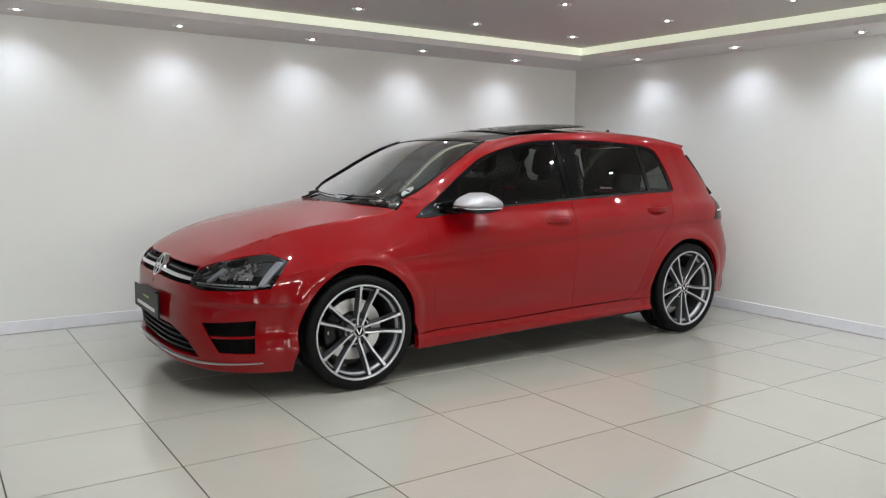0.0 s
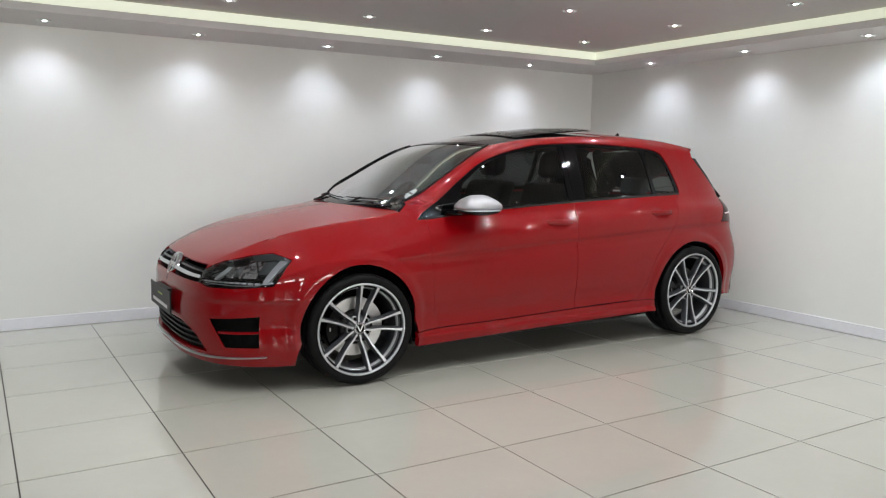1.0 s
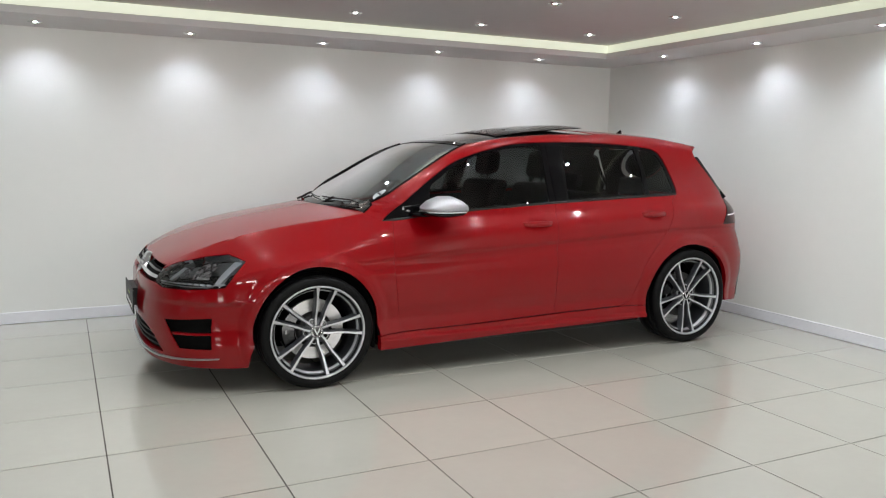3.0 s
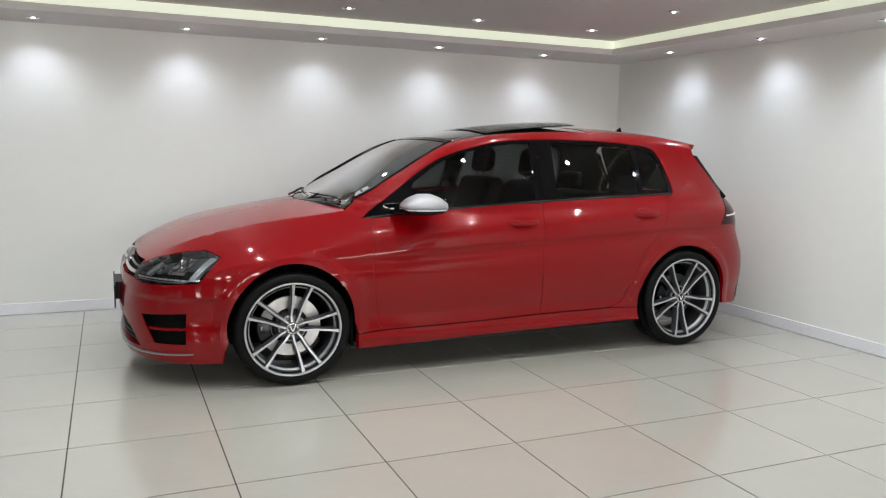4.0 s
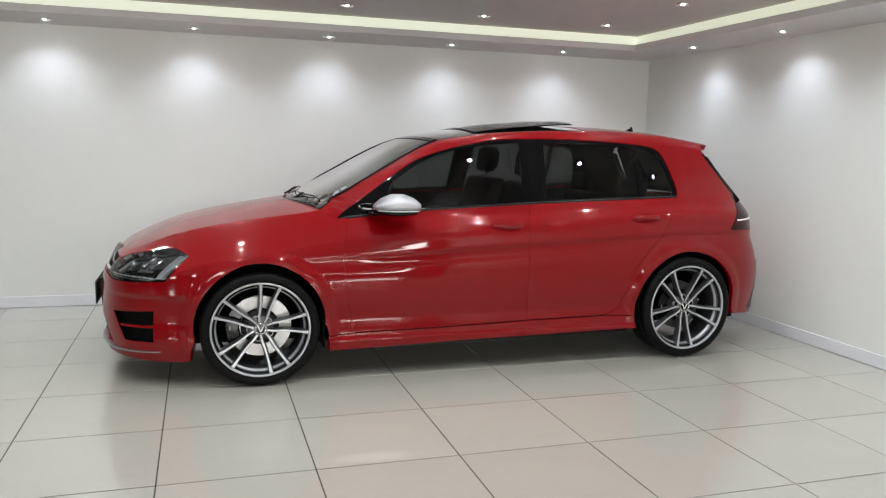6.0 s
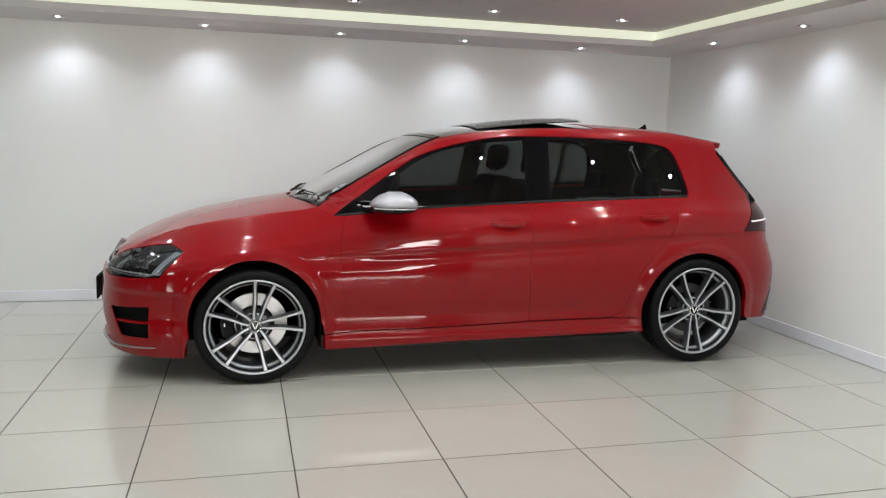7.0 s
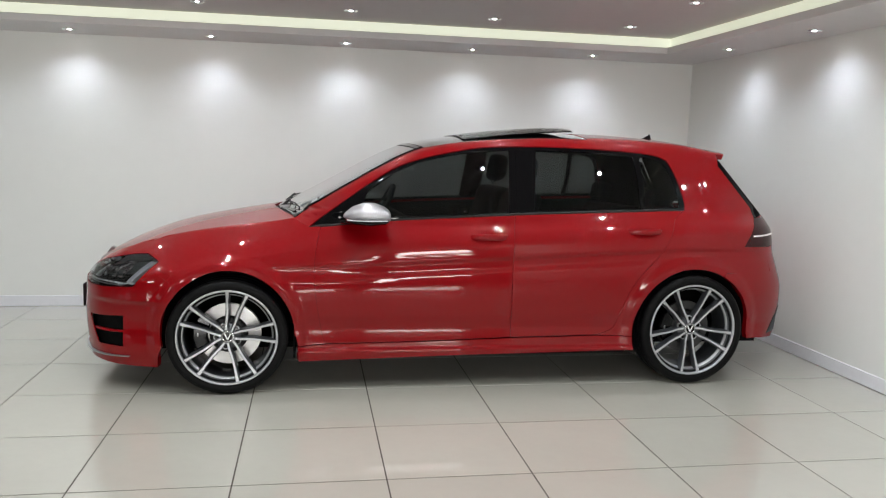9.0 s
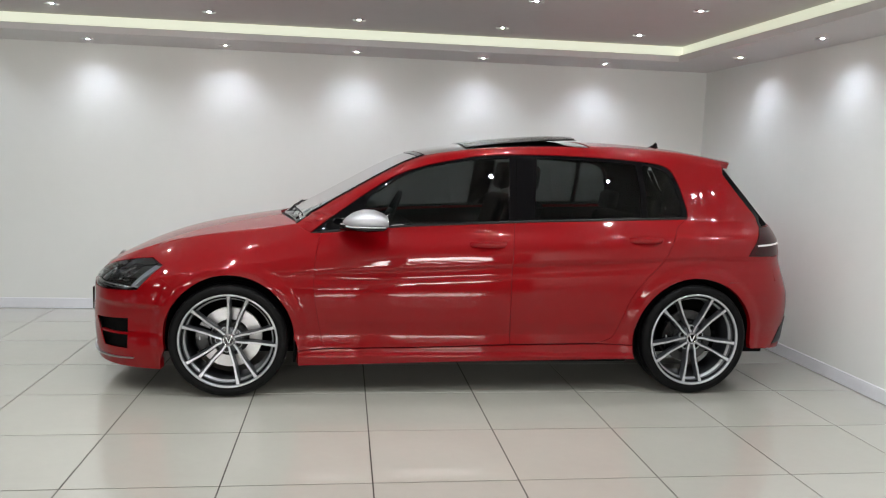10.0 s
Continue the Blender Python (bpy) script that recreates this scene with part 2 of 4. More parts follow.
def downlight(x, y, z, lamp, group):
    t = tagged(new("downlight"), "small round lit downlight recessed in the ceiling", "downlight", group)
    t.location = (x, y, z)
    part("trim_ring", TRIM_MESH, CHROME, t, smooth=True)
    part("bulb", BULB_MESH, BULB, t, smooth=True)
    if lamp:
        new("downlight_lamp", lamp).matrix_world = pose(x, y, z - 0.008)


for k in range(-4, 5):
    downlight(-0.632 + 1.003 * (k - 2), 1.24 - 0.004 * k, SOFFIT_Z, wall_spot, "downlights along the back wall")
for k in range(5):
    downlight(2.14 + 0.008 * k, 0.465 - 0.985 * k, SOFFIT_Z, wall_spot, "downlights along the side wall")
for i in range(-10, 3):
    for j in range(4):
        downlight(-0.628 + 1.0 * i, 0.483 - 0.985 * j, CEIL_Z, (room_spot if j == 2 else over_spot) if i > -3 else None, "downlights in the raised ceiling")

# ---- floor ----
structure(slab("floor", LEFT_X, WALL_X, REAR_Y, WALL_Y, -0.1, -0.0025, GROUT), "floor of pale polished porcelain tiles with thin dark joints", "floor")
TILE_X, TILE_Y, TILE_X0, TILE_Y0, JOINT = 0.609, 0.600, -1.792, -1.393, 0.0030


def tile_mesh(w, d):
    bm = bmesh.new()
    box(bm, JOINT, w - JOINT, JOINT, d - JOINT, -0.010, 0.0)
    me = bpy.data.meshes.new("tile")
    bm.normal_update()
    bm.to_mesh(me)
    bm.free()
    me.materials.append(TILE)
    return me


def lay_tiles():
    shapes, rest = {}, bmesh.new()
    ground = bpy.data.objects["floor"]
    i0, i1 = math.floor((LEFT_X - TILE_X0) / TILE_X), math.floor((WALL_X - TILE_X0) / TILE_X)
    j0, j1 = math.floor((REAR_Y - TILE_Y0) / TILE_Y), math.floor((WALL_Y - TILE_Y0) / TILE_Y)
    rng = random.Random(3)
    for i in range(i0, i1 + 1):
        for j in range(j0, j1 + 1):
            xa, xb = max(LEFT_X, TILE_X0 + i * TILE_X), min(WALL_X, TILE_X0 + (i + 1) * TILE_X)
            ya, yb = max(REAR_Y, TILE_Y0 + j * TILE_Y), min(WALL_Y, TILE_Y0 + (j + 1) * TILE_Y)
            if xb - xa < 0.01 or yb - ya < 0.01:
                continue
            if -4.6 < xa and ya > -4.3:
                key = (round(xb - xa, 3), round(yb - ya, 3))
                shapes.setdefault(key, tile_mesh(*key))
                t = part("tile", shapes[key], None, ground)
                t.location = (xa, ya, rng.uniform(-0.0004, 0.0))
                t.rotation_euler = (rng.uniform(-0.0006, 0.0006), rng.uniform(-0.0006, 0.0006), 0)
            else:
                box(rest, xa + JOINT, xb - JOINT, ya + JOINT, yb - JOINT, -0.010, -0.0002)
    tagged(part("tiles", rest, TILE, ground), kind="stuff")


lay_tiles()


# ---- shape of the car ----
# Car frame: x to the rear, y to the right-hand side, z up, origin on the floor between the axles.
def table(pts):
    """A smooth curve through (x, y) pairs."""
    xs, ys = [p[0] for p in pts], [p[1] for p in pts]
    n = len(xs)
    d = [(ys[i + 1] - ys[i]) / (xs[i + 1] - xs[i]) for i in range(n - 1)]
    m = [d[0]] + [0.0 if d[i - 1] * d[i] <= 0 else 2 * d[i - 1] * d[i] / (d[i - 1] + d[i]) for i in range(1, n - 1)] + [d[-1]]

    def exact(x):
        if x <= xs[0]:
            return ys[0] + m[0] * (x - xs[0])
        if x >= xs[-1]:
            return ys[-1] + m[-1] * (x - xs[-1])
        i = 0
        while x > xs[i + 1]:
            i += 1
        h = xs[i + 1] - xs[i]
        t = (x - xs[i]) / h
        return (ys[i] * (1 + 2 * t) * (1 - t) ** 2 + h * m[i] * t * (1 - t) ** 2
                + ys[i + 1] * t * t * (3 - 2 * t) + h * m[i + 1] * t * t * (t - 1))

    lo, count = xs[0] - 0.3, 4000
    fine = (xs[-1] + 0.3 - lo) / count
    kept = [exact(lo + fine * i) for i in range(count + 2)]

    def f(x):
        s = (x - lo) / fine
        i = min(count, max(0, int(s)))
        return kept[i] + (kept[i + 1] - kept[i]) * (s - i)
    return f


def ease(a, b, x):
    t = min(1.0, max(0.0, (x - a) / (b - a)))
    return t * t * (3 - 2 * t)


def bisect(f, a, b, rounds=24):
    """The place where f goes from positive at a to negative at b."""
    for _ in range(rounds):
        c = (a + b) / 2
        if f(c) > 0:
            a = c
        else:
            b = c
    return (a + b) / 2


FX, RX, Z0, NF, NR, MS = -1.4, 1.4, 0.5, 3.0, 3.0, 3.5
side_profile = table([(0.10, 0.825), (0.16, 0.838), (0.22, 0.847), (0.26, 0.849), (0.30, 0.846), (0.335, 0.845), (0.37, 0.850), (0.42, 0.862), (0.52, 0.874), (0.62, 0.878), (0.68, 0.874),
                      (0.725, 0.866), (0.750, 0.8655), (0.770, 0.8725), (0.780, 0.8735), (0.80, 0.8718), (0.82, 0.8697), (0.84, 0.8668), (0.86, 0.862), (0.88, 0.8545), (0.90, 0.844), (0.95, 0.808), (1.02, 0.768), (1.10, 0.730),
                      (1.20, 0.684), (1.30, 0.635), (1.38, 0.588), (1.46, 0.540)])
nose_reach = table([(0.10, 0.735), (0.15, 0.747), (0.22, 0.758), (0.39, 0.768), (0.5, 0.757)])
tail_reach = table([(0.15, 0.62), (0.22, 0.69), (0.34, 0.715), (0.45, 0.722), (0.55, 0.714), (0.62, 0.690), (0.70, 0.662), (0.76, 0.645), (0.88, 0.63), (0.95, 0.60), (1.0, 0.58)])
bonnet_line = table([(-2.157, 0.5), (-2.146, 0.56), (-2.118, 0.615), (-2.065, 0.665), (-1.985, 0.712), (-1.89, 0.757), (-1.78, 0.80), (-1.66, 0.838),
                     (-1.5, 0.876), (-1.35, 0.906), (-1.1, 0.95), (-0.95, 0.972), (-0.7, 1.0)])
roof_line = table([(-1.3, 0.83), (-1.08, 0.95), (-0.9, 1.05), (-0.7, 1.16), (-0.5, 1.27), (-0.36, 1.335), (-0.24, 1.372), (-0.1, 1.399), (0.1, 1.424), (0.3, 1.439),
                   (0.6, 1.450), (0.9, 1.448), (1.3, 1.429), (1.6, 1.388), (1.75, 1.364)])


def taper(x, z):
    front = -0.060 * min(1.3, max(0.0, (-0.3 - x) / 0.6)) ** 2 * min(1.2, max(0.0, (z - 0.6) / 0.3))
    return front - 0.035 * max(0.0, (x - 0.3)) ** 2 * min(1.0, max(0.0, (z - 0.6) / 0.4))


def flare(x, z):
    s = 0.0
    for c, top in ((-1.315, 0.335), (1.315, 0.35)):
        r = math.hypot(x - c, z - 0.323)
        s += (0.017 if c < 0 else 0.013) * ease(top + 0.092, top + 0.034, r)
    return s


def plan_front(x, z):
    """Half width of the nose at x ahead of FX."""
    q = min(1.0, max(0.0, (FX - x) / nose_reach(min(z, Z0))))
    fold = 0.014 * ease(0.500, 0.470, z) * ease(0.30, 0.42, z) * ease(-1.63, -1.74, x)
    return (side_profile(min(z, Z0)) + 0.004 - fold) * max(0.0, 1 - q ** NF) ** (1 / NF)


def shoulder(x, z):
    """Half width of the wing and the bonnet above Z0."""
    w = plan_front(x, Z0) if x < FX else side_profile(Z0) + 0.004 
    q = min(1.0, max(0.0, (z - Z0) / max(1e-4, bonnet_line(x) - Z0)))
    return w * max(0.0, 1 - q ** MS) ** (1 / MS)


def dish(x, z):
    """The shallow hollows behind the door handles."""
    s = 0.0
    for cx, cz in ((0.075, 0.850), (0.99, 0.889)):
        s += 0.015 * math.exp(-((x - cx) / 0.062) ** 4 - ((z - cz) / 0.030) ** 2)
    return s


def crease_rise(x, z):
    """How far the crease along the flank lies from its height at the rear door."""
    return 0.050 * (min(1.3, max(-1.0, x)) - 0.75) * ease(0.45, 0.66, z) * ease(1.0, 0.90, z)


def plain_width(x, z):
    """Half width of the lower body before the wing's crease is cut."""
    if x < FX:
        return (shoulder(x, z) if z > Z0 else plan_front(x, z)) + flare(x, z)
    p = side_profile(z - crease_rise(x, z)) + taper(min(x, RX), z) + flare(x, z) - dish(x, z)
    w = ease(-0.72, -1.36, x)
    if w > 0 and z > Z0:
        p += w * (shoulder(x, z) + flare(x, z) - p)
    elif w > 0:
        p += w * 0.004
    if x > RX:
        q = min(1.0, (x - RX) / tail_reach(min(z, 1.0)))
        p *= max(0.0, 1 - q ** NR) ** (1 / NR)
    return p


def plain_bonnet(x, y):
    return bisect(lambda z: plain_width(x, z) - flare(x, z) - abs(y), Z0, bonnet_line(x))


# the bonnet's shut line: between it and the wing's shoulder the wing is a slanted facet
SEAM_KNOTS = [(-2.035, 0.49), (-1.94, 0.525), (-1.8, 0.555), (-1.6, 0.583), (-1.4, 0.603), (-1.25, 0.622), (-1.1, 0.645), (-0.975, 0.664)]
seam_y = table(SEAM_KNOTS)
seam_z = table([(x, plain_bonnet(x, y)) for x, y in SEAM_KNOTS])


def crease_share(x):
    return ease(-2.02, -1.80, x) * ease(-0.80, -0.98, x)


def half_width(x, z):
    """Half width of the lower body."""
    p = plain_width(x, z)
    k = crease_share(x) if -2.02 < x < -0.80 else 0.0
    if k <= 0:
        return p
    zs = seam_z(x)
    zl = zs - 0.165
    if not zl < z < zs:
        return p
    lo, hi = plain_width(x, zl) - flare(x, zl), seam_y(x)
    t = (z - zl) / (zs - zl)
    facet = lo + (hi - lo) * t + 0.018 * math.sin(math.pi * t)
    return p + k * 0.85 * (facet + flare(x, z) - p)


def nose(z):
    return FX - nose_reach(z) if z <= Z0 else bisect(lambda x: bonnet_line(x) - z, FX + 0.9, -2.157)


def body(u, z):
    """A place on the body's left flank: u runs along it from the middle of the nose (-2.65) past the doors (u = x) to the middle of the tail (2.4)."""
    if u < FX:
        a, psi = FX - nose(z), min(1.0, (FX - u) / 1.25) * math.pi / 2
        r = (math.sin(psi) ** NF + max(0.0, math.cos(psi)) ** NF) ** (-1 / NF)
        x = FX - a * r * math.sin(psi)
    elif u > RX:
        a, psi = tail_reach(min(z, 1.0)), min(1.0, (u - RX) / 1.0) * math.pi / 2
        r = (math.sin(psi) ** NR + max(0.0, math.cos(psi)) ** NR) ** (-1 / NR)
        x = RX + a * r * math.sin(psi)
    else:
        x = u
    return (x, -half_width(x, z), z)


def hull(x, y, z):
    """Positive inside the cabin's skin."""
    f = roof_line(x) - 0.05 * (y / 0.6) ** 2 - z
    g = 0.9 * (half_width(x, z) - abs(y))
    h = max(0.0, 0.05 - abs(f - g)) / 0.05
    return min(f, g) - h * h * 0.05 * 0.25


def flank0(x, z):
    return (x, -half_width(x, z), z)


def cabin(x, v):
    """A place on the left flank above the belt: v is the height up to 1.0, then runs on round the cant rail."""
    if v <= 1.0:
        return flank0(x, v)
    phi = (v - 1.0) / 0.5
    c, s = math.cos(phi), math.sin(phi)
    r = bisect(lambda r: hull(x, 0.25 + r * c, 1.0 + r * s), 0.02, 0.8)
    return (x, -(0.25 + r * c), 1.0 + r * s)


def top(x, y):
    """A place on the windscreen and the roof."""
    return (x, y, bisect(lambda z: hull(x, y, z), 0.6, 1.6))


def bonnet(x, y):
    """A place on the bonnet: a shallow dome between the two shut lines."""
    k = crease_share(x)
    if k <= 0:
        return (x, y, plain_bonnet(x, y))
    zc = bonnet_line(x)
    dome = zc - (zc - seam_z(x)) * (y / seam_y(x)) ** 2
    return (x, y, dome if k >= 1 else dome * k + plain_bonnet(x, y) * (1 - k))


# ---- car ----
from mathutils.geometry import delaunay_2d_cdt

car = tagged(new("hatchback_car"), "glossy red five-door hatchback parked on the tiled floor", "car")
car.location = (0, 0.035, 0)


def along(pts, step):
    """Points at even steps along an open line of 2D points."""
    out = []
    for (ax, ay), (bx, by) in zip(pts, pts[1:]):
        n = max(1, round(math.hypot(bx - ax, by - ay) / step))
        out += [(ax + (bx - ax) * k / n, ay + (by - ay) * k / n) for k in range(n)]
    return out + [tuple(pts[-1])]


def curve(pts, step=0.02):
    """A smooth line through 2D points (Catmull-Rom)."""
    p = [pts[0]] + list(pts) + [pts[-1]]
    out = []
    for i in range(1, len(p) - 2):
        n = max(2, round(math.dist(p[i], p[i + 1]) / step))
        for k in range(n):
            t = k / n
            out.append(tuple(0.5 * (2 * p[i][a] + (p[i + 1][a] - p[i - 1][a]) * t + (2 * p[i - 1][a] - 5 * p[i][a] + 4 * p[i + 1][a] - p[i + 2][a]) * t * t
                             + (3 * p[i][a] - p[i - 1][a] - 3 * p[i + 1][a] + p[i + 2][a]) * t ** 3) for a in (0, 1)))
    return out + [tuple(pts[-1])]


def join(*lines):
    out = []
    for line in lines:
        for p in line:
            if not out or math.dist(out[-1], p) > 1e-4:
                out.append(tuple(p))
    if math.dist(out[0], out[-1]) < 1e-4:
        out.pop()
    return out


def area2(poly):
    return sum(a[0] * b[1] - b[0] * a[1] for a, b in zip(poly, poly[1:] + poly[:1]))


def shrunk(poly, d):
    """The outline moved inwards by d."""
    sign = 1 if area2(poly) > 0 else -1
    out = []
    n = len(poly)
    for i in range(n):
        a, b, c = poly[i - 1], poly[i], poly[(i + 1) % n]
        e1, e2 = (b[0] - a[0], b[1] - a[1]), (c[0] - b[0], c[1] - b[1])
        l1, l2 = math.hypot(*e1) or 1, math.hypot(*e2) or 1
        n1, n2 = (-e1[1] / l1, e1[0] / l1), (-e2[1] / l2, e2[0] / l2)
        m = (n1[0] + n2[0], n1[1] + n2[1])
        k = max(0.35, 1 + n1[0] * n2[0] + n1[1] * n2[1])
        out.append((b[0] + sign * d * m[0] / k, b[1] + sign * d * m[1] / k))
    return out


def inside(poly, x, y):
    c = False
    for (ax, ay), (bx, by) in zip(poly, poly[1:] + poly[:1]):
        if (ay > y) != (by > y) and x < (bx - ax) * (y - ay) / (by - ay) + ax:
            c = not c
    return c


def gap_to(poly, x, y):
    best = 9.0
    for (ax, ay), (bx, by) in zip(poly, poly[1:] + poly[:1]):
        dx, dy = bx - ax, by - ay
        t = max(0.0, min(1.0, ((x - ax) * dx + (y - ay) * dy) / (dx * dx + dy * dy + 1e-12)))
        best = min(best, (x - ax - t * dx) ** 2 + (y - ay - t * dy) ** 2)
    return math.sqrt(best)


def skin(outline, surf, step=0.028, gap=0.0010, edge=0.014, round_by=0.0020, holes=(), sink=0.0, middle=None, rows=None, hole_edge=None):
    """A panel's mesh for the car's left side: the outline filled in two dimensions, laid on a surface, its rim rounded and turned inwards.
    middle: the first coordinate at which it meets its mirror image, where it has no rim. rows: a finer step in the second coordinate, for creases."""
    rows = rows or step
    loops = [shrunk(along(list(outline) + [outline[0]], step)[:-1], gap)] + [shrunk(along(list(h) + [h[0]], step)[:-1], -gap) for h in holes]
    if middle is not None:
        loops[0] = [(middle, q) if abs(p - middle) < 0.02 else (p, q) for p, q in loops[0]]
    inner = [shrunk(loop, round_by if n == 0 else -round_by) for n, loop in enumerate(loops)]
    if middle is not None:
        inner[0] = [(middle, q) if abs(loops[0][k][0] - middle) < 1e-6 else (p, q) for k, (p, q) in enumerate(inner[0])]
    pts, segs = [], []
    for loop in inner:
        b = len(pts)
        pts += loop
        segs += [(b + k, b + (k + 1) % len(loop)) for k in range(len(loop))]
    rim_count = len(pts)
    xs, ys = [p[0] for p in inner[0]], [p[1] for p in inner[0]]
    gx = min(xs) + step / 2
    while gx < max(xs):
        gy = min(ys) + rows / 2
        while gy < max(ys):
            if inside(inner[0], gx, gy) and not any(inside(h, gx, gy) for h in inner[1:]) and all(gap_to(loop, gx, gy) > rows * 0.55 for loop in inner):
                pts.append((gx, gy))
            gy += rows
        gx += step
    v2, _, f2, ov, _, _ = delaunay_2d_cdt([Vector(p) for p in pts], segs, [], 2, 1e-6)

    def normal(u, v):
        e = 0.004
        a, b, c, d = Vector(surf(u + e, v)), Vector(surf(u - e, v)), Vector(surf(u, v + e)), Vector(surf(u, v - e))
        n = (a - b).cross(c - d)
        n = n.normalized() if n.length > 1e-12 else Vector((0, -1, 0))
        p = (a + b) / 2
        if middle is not None and abs(u - middle) < 1e-6:
            n = Vector((n.x, 0, n.z)).normalized()
        return -n if n.dot(p - Vector((p.x * 0.72, 0, 0.45))) < 0 else n

    verts, fair = [], []
    for p in v2:
        fair.append(normal(p.x, p.y))
        verts.append(Vector(surf(p.x, p.y)) - sink * fair[-1])
    faces = []
    for f in f2:
        cx, cy = sum(v2[k].x for k in f) / 3, sum(v2[k].y for k in f) / 3
        if inside(inner[0], cx, cy) and not any(inside(h, cx, cy) for h in inner[1:]):
            faces.append(tuple(f))
    where = {k: i for i, ks in enumerate(ov) for k in ks}
    b, flat_faces = 0, set()
    for order, loop in enumerate(loops):
        n = len(loop)
        deep = hole_edge if order and hole_edge else edge
        lip, back = [], []
        for k in range(n):
            u, v = loop[k]
            nn = normal(u, v)
            q = Vector(surf(u, v)) - sink * nn
            verts.append(q - nn * min(0.0025, round_by * 0.8))
            lip.append(len(verts) - 1)
            verts.append(q - nn * deep)
            back.append(len(verts) - 1)
        for k in range(n):
            k2 = (k + 1) % n
            if middle is not None and abs(loop[k][0] - middle) < 1e-6 and abs(loop[k2][0] - middle) < 1e-6:
                continue
            i0, i1 = where[b + k], where[b + k2]
            faces.append((i0, i1, lip[k2], lip[k]))
            faces.append((lip[k], lip[k2], back[k2], back[k]))
            flat_faces.add(faces[-1])
        b += n
    bm = bmesh.new()
    layer = bm.verts.layers.float_vector.new("fair")
    bv = [bm.verts.new(v) for v in verts]
    for v, n in zip(bv, fair):
        v[layer] = n
    for f in faces:
        if len(set(f)) == len(f):
            try:
                bm.faces.new([bv[i] for i in f]).smooth = tuple(f) not in flat_faces
            except ValueError:
                pass
    bmesh.ops.recalc_face_normals(bm, faces=bm.faces)
    up = sum((f.normal.dot(f.calc_center_median() - Vector((f.calc_center_median().x * 0.72, 0, 0.45))) * f.calc_area() for f in bm.faces))
    if up < 0:
        bmesh.ops.reverse_faces(bm, faces=bm.faces)
    loose = [v for v in bm.verts if not v.link_faces]
    bmesh.ops.delete(bm, geom=loose, context="VERTS")
    return bm


def mirrored(bm):
    """The same mesh on the other side of the car."""
    other = bm.copy()
    layer = other.verts.layers.float_vector.get("fair")
    for v in other.verts:
        v.co.y = -v.co.y
        if layer:
            n = v[layer]
            v[layer] = (n.x, -n.y, n.z)
    bmesh.ops.reverse_faces(other, faces=other.faces)
    return other


def both(bm):
    """One mesh of a half and its mirror image, joined in the middle."""
    me = bpy.data.meshes.new("half")
    other = mirrored(bm)
    other.to_mesh(me)
    other.free()
    bm.from_mesh(me)
    bpy.data.meshes.remove(me)
    bmesh.ops.remove_doubles(bm, verts=[v for v in bm.verts if abs(v.co.y) < 1e-3], dist=2e-4)
    return bm


def pair(name, bm, mat, parents, label=""):
    """A part on the left side and its twin on the right side."""
    other = mirrored(bm)
    if not isinstance(parents, (list, tuple)):
        parents = (parents, parents)
    return [part(name, b, mat, p, label, smooth=True) for b, p in zip((bm, other), parents)]


def flank(x, z):
    """The body and cabin side as one sheet over x and height; above 1.0 the second coordinate runs on round the cant rail."""
    return (x, -half_width(x, z), z) if z <= 1.0 else cabin(x, z)


def u_of(x, z):
    return bisect(lambda u: x - body(u, z)[0], -2.65, 2.4)


def v_of(x, y):
    z = top(x, y)[2]
    return 1.0 + 0.5 * math.atan2(z - 1.0, abs(y) - 0.25)


def arch(c, r, a0, a1, n=40):
    return [(c + r * math.cos(radians(a0 + (a1 - a0) * k / n)), 0.318 + r * math.sin(radians(a0 + (a1 - a0) * k / n))) for k in range(n + 1)]


# seams
BELT = curve([(-0.894, 0.888), (-0.833, 0.889), (-0.425, 0.931), (0.269, 0.972), (0.707, 0.990), (1.283, 1.010)])
DOOR_FRONT = curve([(-0.832, 0.889), (-0.856, 0.784), (-0.866, 0.631), (-0.852, 0.492), (-0.829, 0.352), (-0.815, 0.29), (-0.798, 0.262)])
DOOR_MID = curve([(0.248, 0.971), (0.233, 0.865), (0.224, 0.645), (0.227, 0.453), (0.234, 0.285)])
DOOR_REAR = curve([(1.283, 1.010), (1.235, 0.98), (1.200, 0.945), (1.154, 0.85), (1.094, 0.753), (1.0, 0.661), (0.923, 0.556), (0.862, 0.39), (0.830, 0.327), (0.74, 0.293)])
DOOR_LOW = curve([(-0.798, 0.262), (-0.289, 0.269), (0.234, 0.285), (0.543, 0.290), (0.74, 0.293)])
SEAM_XY = curve([(x, -y) for x, y in SEAM_KNOTS])
BONNET_SEAM = [(u_of(x, z), z) for x, z in ((x, bonnet(x, y)[2]) for x, y in SEAM_XY)]
DLO_TOP = curve([(-0.894, 0.888), (-0.826, 0.942), (-0.674, 1.056), (-0.582, 1.128), (-0.424, 1.237), (-0.264, 1.302), (-0.101, 1.347), (0.065, 1.382), (0.271, 1.395), (0.568, 1.399),
                 (0.912, 1.393), (1.115, 1.381), (1.195, 1.358), (1.228, 1.322), (1.262, 1.225), (1.294, 1.064), (1.283, 1.010)])
PILLAR = curve([(BONNET_SEAM[-1][0], BONNET_SEAM[-1][1]), (-0.866, 1.008), (-0.74, 1.106), (-0.58, 1.226), (-0.42, 1.338), (-0.253, 1.447)])
RAIL_Y = 0.53
